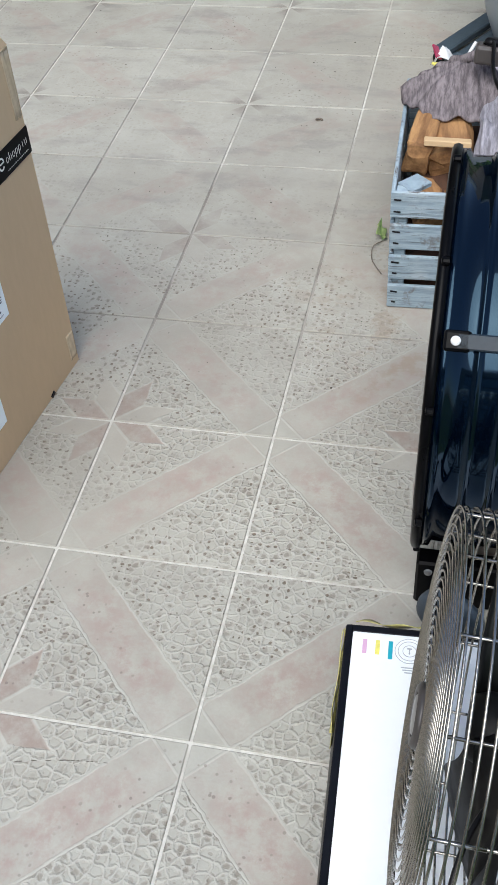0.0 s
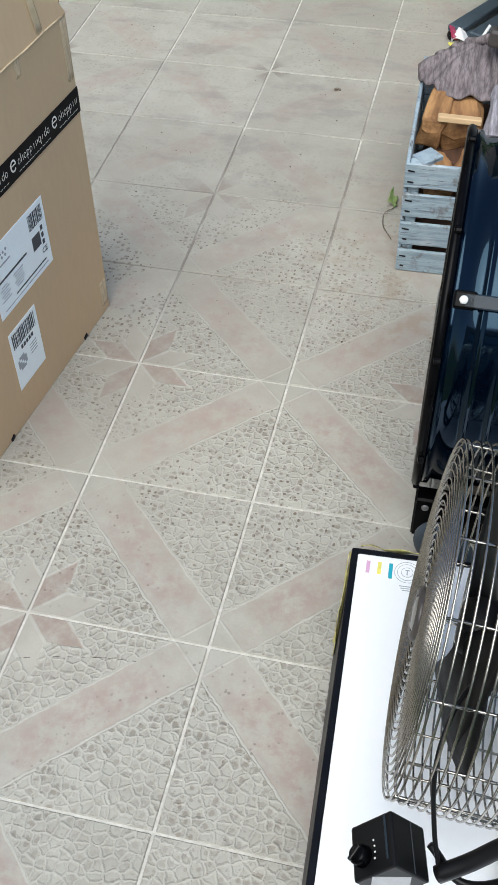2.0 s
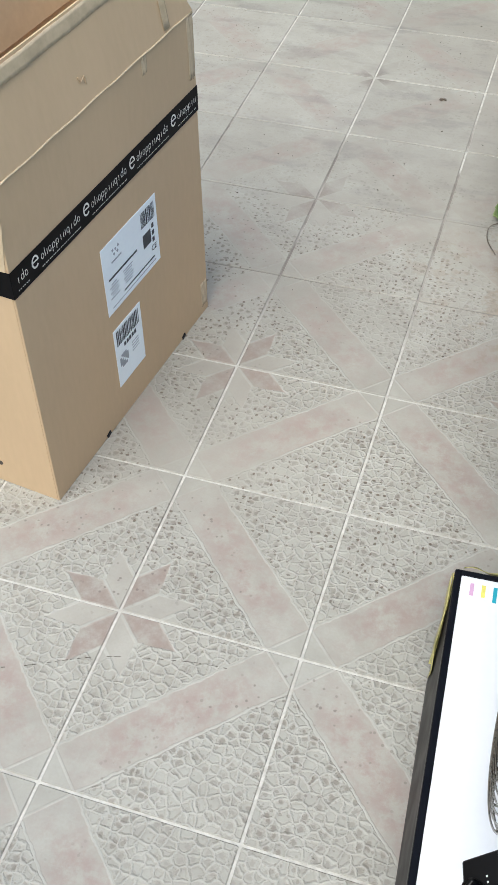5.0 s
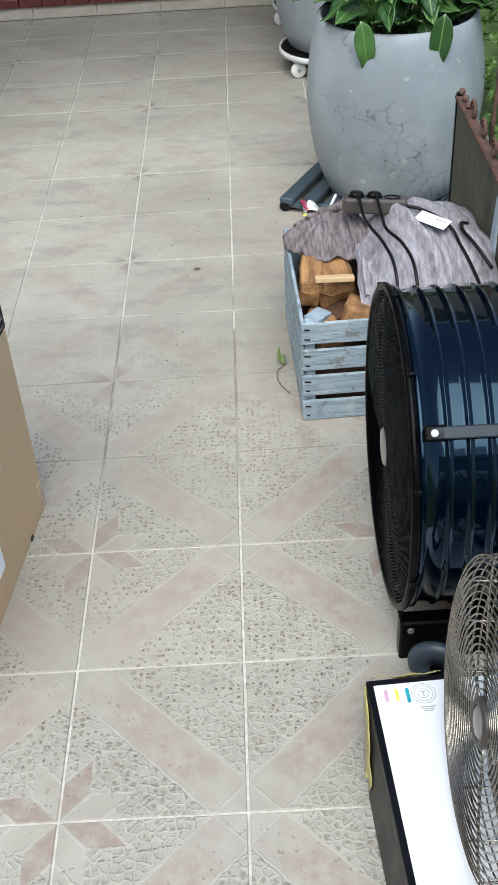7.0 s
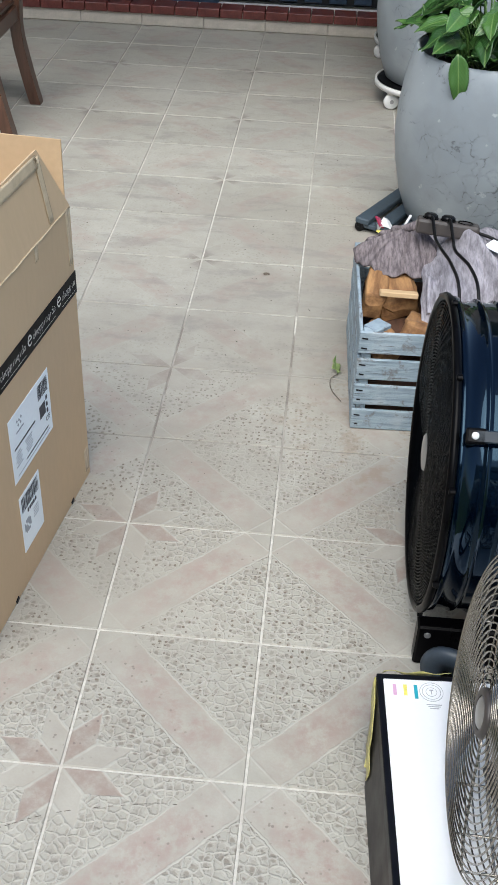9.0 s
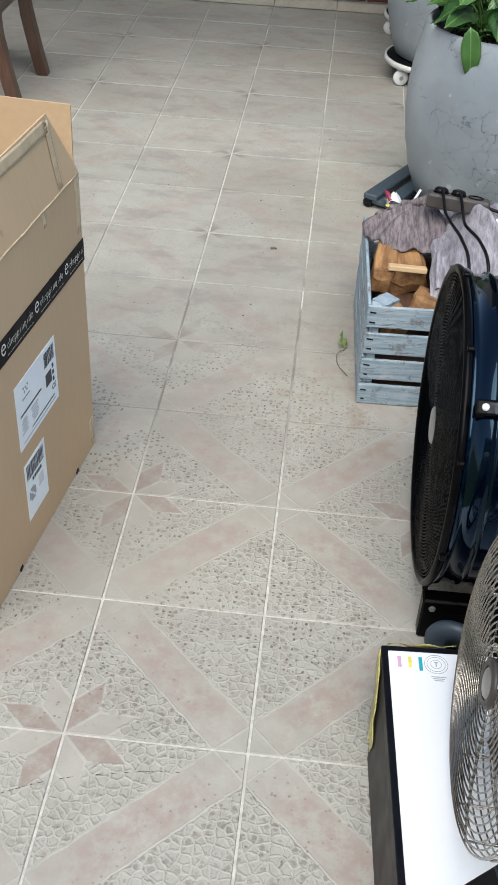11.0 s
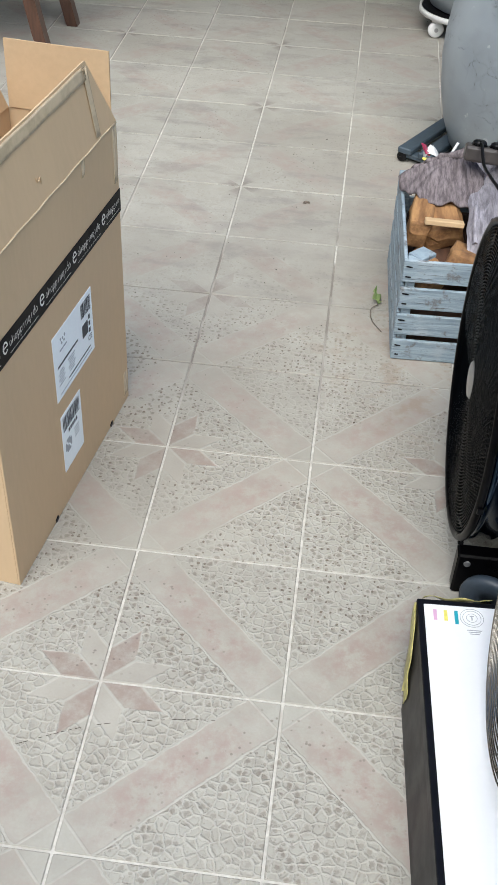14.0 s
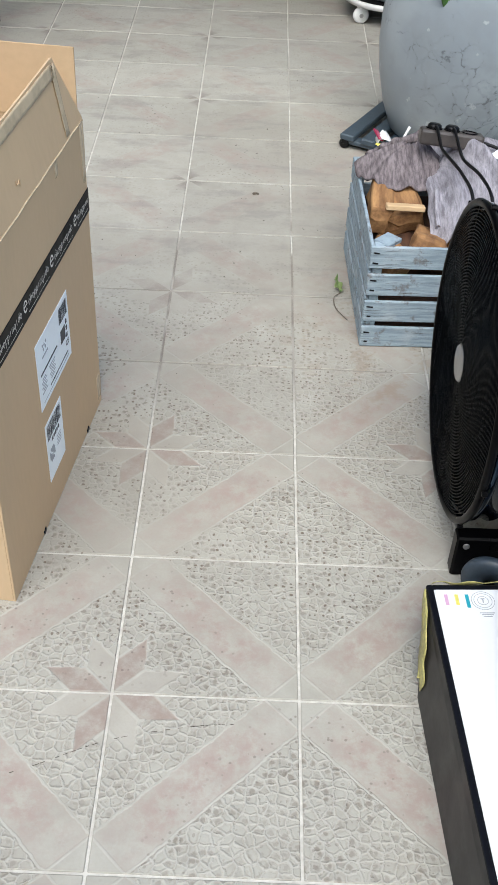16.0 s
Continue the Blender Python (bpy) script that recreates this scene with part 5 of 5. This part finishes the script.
def round_dolly(x, y, turn):
    d = thing("round_dolly", pose(x, y, 0, 0, 0, turn), "round black plant dolly with white rim and castors", "plant dolly", "round plant dollies")
    part("plate", lathe([(0, 0.088), (0.205, 0.088), (0.21, 0.094), (0.205, 0.100), (0, 0.100)], 48), M_BLACK_PL, d, "black top plate", True)
    part("rim", lathe([(0.207, 0.078), (0.216, 0.078), (0.216, 0.101), (0.207, 0.101), (0.207, 0.078)], 48), M_WHITE_PL, d, "white rim", True)
    for k in range(4):
        a = math.pi / 2 * k
        cx, cy = 0.185 * math.cos(a), 0.185 * math.sin(a)
        c = part("castor", lathe([(0, -0.012), (0.026, -0.012), (0.034, -0.007), (0.035, 0), (0.034, 0.007), (0.026, 0.012), (0, 0.012)], 24, m=pose(cx, cy, 0.035, 90, 0, 10 - turn)), M_WHITE_PL, d, "white castor wheel", True)
        part("fork", slab((0.030, 0.034, 0.022), pose(cx, cy, 0.076), 0.003, 1), M_WHITE_PL, c)
        part("hub", lathe([(0, -0.014), (0.009, -0.014), (0.009, 0.014), (0, 0.014)], 14, m=pose(cx, cy, 0.035, 90, 0, 10 - turn)), M_CAP, c)


round_dolly(0.455, 3.70, 222)
round_dolly(0.455, 4.37, 195)
planter(0.505, 3.73, 0.102, 1.0, "grey egg-shaped planter on a round dolly", 30, 8)
planter(0.58, 4.37, 0.102, 0.9, "grey egg-shaped planter by the low wall", 24, 9)


# ---- chair ----
def chair(m):
    ch = thing("garden_chair", m, "dark-stained wooden garden chair with curved legs", "chair", "garden chairs")

    def leg(pts, nm="leg"):
        bm = bmesh.new()
        P = spline(pts, 6)
        prev = None
        for q in P:
            ringv = [bm.verts.new(q + Vector((dx * 0.024, dy * 0.026, 0))) for dx, dy in ((-1, -1), (1, -1), (1, 1), (-1, 1))]
            if prev:
                for k in range(4):
                    bm.faces.new((prev[k], prev[(k + 1) % 4], ringv[(k + 1) % 4], ringv[k]))
            else:
                bm.faces.new(ringv[::-1])
            prev = ringv
        bm.faces.new(prev)
        bmesh.ops.bevel(bm, geom=[e for e in bm.edges if abs((e.verts[0].co - e.verts[1].co).z) > 0.01], offset=0.004, segments=1, affect='EDGES')
        part(nm, bm, M_CHAIR, ch)
    for yy in (0.0, -0.42):
        leg([(0, yy, 0), (-0.03, yy, 0.14), (-0.055, yy, 0.30), (-0.05, yy, 0.44), (-0.02, yy, 0.65), (0.05, yy, 0.92)], "back_leg")
        leg([(-0.47, yy, 0), (-0.465, yy, 0.2), (-0.46, yy, 0.44)], "front_leg")
        part("side_rail", slab((0.40, 0.022, 0.06), pose(-0.26, yy, 0.39), 0.003, 1), M_CHAIR, ch)
    for xx in (-0.05, -0.46):
        part("rail", slab((0.022, 0.38, 0.06), pose(xx, -0.21, 0.385), 0.003, 1), M_CHAIR, ch)
    for k in range(6):
        part("seat_slat", slab((0.066, 0.44, 0.016), pose(-0.085 - 0.075 * k, -0.21, 0.430), 0.003, 1), M_CHAIR, ch)
    for k in range(5):
        part("back_slat", slab((0.014, 0.05, 0.40), pose(0.005, -0.06 - 0.075 * k, 0.68, 0, 11), 0.003, 1), M_CHAIR, ch)
    part("top_rail", slab((0.022, 0.44, 0.06), pose(0.047, -0.21, 0.90, 0, 11), 0.004, 1), M_CHAIR, ch)


chair(pose(-1.245, 3.375, 0))


# ---- garden edge ----
def bed_panel():
    b = thing("iron_edged_panel", pose(0.680, 1.90, 0), "mossy dark board in a rusted iron frame", "garden panel")
    part("board", slab((0.016, 0.86, 0.50), pose(0, -0.43, 0.255), 0.002, 1), M_MOSS, b, "mossy dark green board")
    part("edge_post", slab((0.022, 0.016, 0.53), pose(0, 0.0, 0.265), 0.003, 1), M_BLACK, b)
    part("top_bar", slab((0.026, 0.88, 0.014), pose(0, -0.43, 0.515), 0.003, 1), M_RUST, b, "rusted top bar")
    for k in range(3):
        y = -0.004 - 0.050 * k
        part("bead", lathe([(0, -0.011), (0.008, -0.007), (0.011, 0), (0.008, 0.007), (0, 0.011)], 14, m=pose(0.004, y, 0.533)), M_RUST, b, "", True)
    for k in range(5):
        y0 = -0.17 - 0.13 * k
        pts = [(0.004, y0 + 0.030 * math.cos(a) * (1 - a / 14), 0.545 + 0.026 * math.sin(a) * (1 - a / 14)) for a in [q * 0.5 for q in range(17)]]
        part("scroll", tube(pts, 0.005, 6), M_RUST, b, "", True)
    part("rod", tube([(0.02, -0.30, 0.30), (0.05, -0.26, 1.0)], 0.006, 6), M_RUST, b, "thin rusted rod", True)


bed_panel()
post = thing("blue_post", pose(0.672, 1.33, 0, 0, 3, 0), "pale blue painted post beside the crate", "post")
part("shaft", slab((0.05, 0.05, 1.1), pose(0, 0, 0.55), 0.006, 2), M_POST, post)

HLEAF = leaf_mesh("leaf", 0.06, 0.016, 0.5, M_HEDGE)


def shrub(x, y, r, h, n, seed):
    sh = thing("shrub", pose(x, y, -0.06), "bushy green garden shrub beside the terrace", "shrub", "garden shrubs")
    rnd = random.Random(seed)
    for k in range(5):
        a = rnd.uniform(0, 6.28)
        part("stem", tube(spline([(0.03 * math.cos(a), 0.03 * math.sin(a), 0), (0.3 * r * math.cos(a), 0.3 * r * math.sin(a), h * 0.5), (0.6 * r * math.cos(a), 0.6 * r * math.sin(a), h * 0.85)], 4), 0.008, 5, taper=0.4), M_STALK, sh)
    base = np.array([tuple(v.co) for v in HLEAF.vertices])
    faces = [tuple(pg.vertices) for pg in HLEAF.polygons]
    V, F = [], []
    for k in range(n):
        a, u = rnd.uniform(0, 6.28), rnd.random() ** 0.4
        zz = rnd.uniform(0.05, 1.0)
        rr = r * u * (math.sin(math.pi * min(1, zz * 0.85 + 0.12)) ** 0.5) * (0.8 + 0.35 * noise.noise(Vector((a, zz * 3, seed))))
        m = pose(rr * math.cos(a), rr * math.sin(a), h * zz, rnd.uniform(-60, 40), rnd.uniform(-40, 40), math.degrees(a) - 90 + rnd.uniform(-50, 50))
        A = np.array(m)
        q = base * rnd.uniform(0.7, 1.3)
        q = q @ A[:3, :3].T + A[:3, 3]
        o = len(V) * len(base)
        V.append(q)
        F += [tuple(i + o for i in fc) for fc in faces]
    me = bpy.data.meshes.new("foliage")
    me.from_pydata(np.concatenate(V).tolist(), [], F)
    me.materials.append(M_HEDGE)
    ob = new("foliage", me)
    ob.parent = sh
    tagged(ob, kind="stuff")


shrub(1.22, 2.40, 0.42, 1.00, 700, 1)
shrub(1.20, 3.15, 0.48, 1.10, 600, 2)
shrub(1.25, 1.70, 0.34, 0.60, 300, 3)
shrub(1.6, 4.3, 0.5, 1.0, 240, 4)

# ---- small things on the floor ----
lv = thing("fallen_leaf", pose(0.122, 1.368, 0.003, 0, 0, 30), "curled green fallen leaf on the tiles", "leaf")
b = new("blade", leaf_mesh("leaf", 0.048, 0.017, -0.8, M_PALE_LEAF))
b.parent = lv
b.matrix_local = pose(0, -0.02, 0.004, 10, 30, 0)
part("stalk", tube(spline([(0, -0.02, 0.002), (-0.030, -0.035, 0.004), (-0.052, -0.080, 0.002), (-0.055, -0.140, 0.002)], 5), 0.0013, 5), M_SHELL, lv, "", True)
pb = link("snail_shell", tube([(0.010 * math.cos(a) * (1 - a / 9), 0.008 * math.sin(a) * (1 - a / 9), 0.0035) for a in [q * 0.4 for q in range(16)]], 0.0032, 6, taper=0.4), M_SHELL, True)
pb.matrix_world = pose(-0.114, 1.918, 0.0)
tagged(pb, "small brown snail shell on the tiles", "shell")

bm = bmesh.new()
rnd = random.Random(12)
for k in range(150):
    x, y = (rnd.gauss(0.0, 0.35), rnd.gauss(1.75, 0.6)) if k % 3 else (rnd.uniform(-1.2, 0.6), rnd.uniform(0.6, 4.3))
    if (x > 0.14 and 1.05 < y < 1.7) or not 0.3 < y < 4.5:
        continue
    s = rnd.uniform(0.0009, 0.0027)
    bmesh.ops.create_icosphere(bm, subdivisions=1, radius=s, matrix=pose(x, y, s * 0.4, 0, 0, rnd.uniform(0, 360)) @ Matrix.Diagonal((1, rnd.uniform(0.5, 1.4), 0.5, 1)))
tagged(link("crumbs", bm, M_DIRT), "dark crumbs of soil scattered on the tiles", "dirt", kind="stuff")

crack_line = spline([(-0.62, -0.21, 0.0006), (-0.47, -0.162, 0.0006), (-0.33, -0.098, 0.0006), (-0.19, -0.064, 0.0006), (-0.10, -0.054, 0.0006)], 12)
bm = bmesh.new()
for k in range(0, len(crack_line) - 1):
    if rnd.random() < 0.6:
        a, b = crack_line[k], crack_line[k].lerp(crack_line[k + 1], rnd.uniform(0.5, 0.95))
        q = (b - a).normalized()
        block(bm, ((b - a).length, rnd.uniform(0.0005, 0.0010), 0.0008), Matrix.Translation((a + b) / 2) @ pose(0, 0, 0, 0, 0, math.degrees(math.atan2(q.y, q.x))))
cr = link("crack", bm, M_DIRT)
cr.parent = floor
tagged(cr, "fine dark crack", kind="stuff")

# ---- floor tiles ----
tile_mesh = None
G = 0.0025
for i in range(-9, 3):
    for j in range(-5, 14):
        if tile_mesh is None:
            bm = slab((TILE - 2 * G, TILE - 2 * G, 0.010), pose(TILE / 2, TILE / 2, -0.005), 0.0015, 1)
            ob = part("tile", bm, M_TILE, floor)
            tile_mesh = ob.data
        else:
            ob = new("tile", tile_mesh)
            ob.parent = floor
        si, sj = (i if i % 2 else i + 1), (j if j % 2 == 0 else j + 1)
        quarter = {(True, True): 0, (False, True): 90, (False, False): 180, (True, False): 270}[(si == i, sj == j)]
        ob.matrix_world = pose(si * TILE, sj * TILE, random.uniform(-0.0004, 0.0004), 0, 0, quarter)
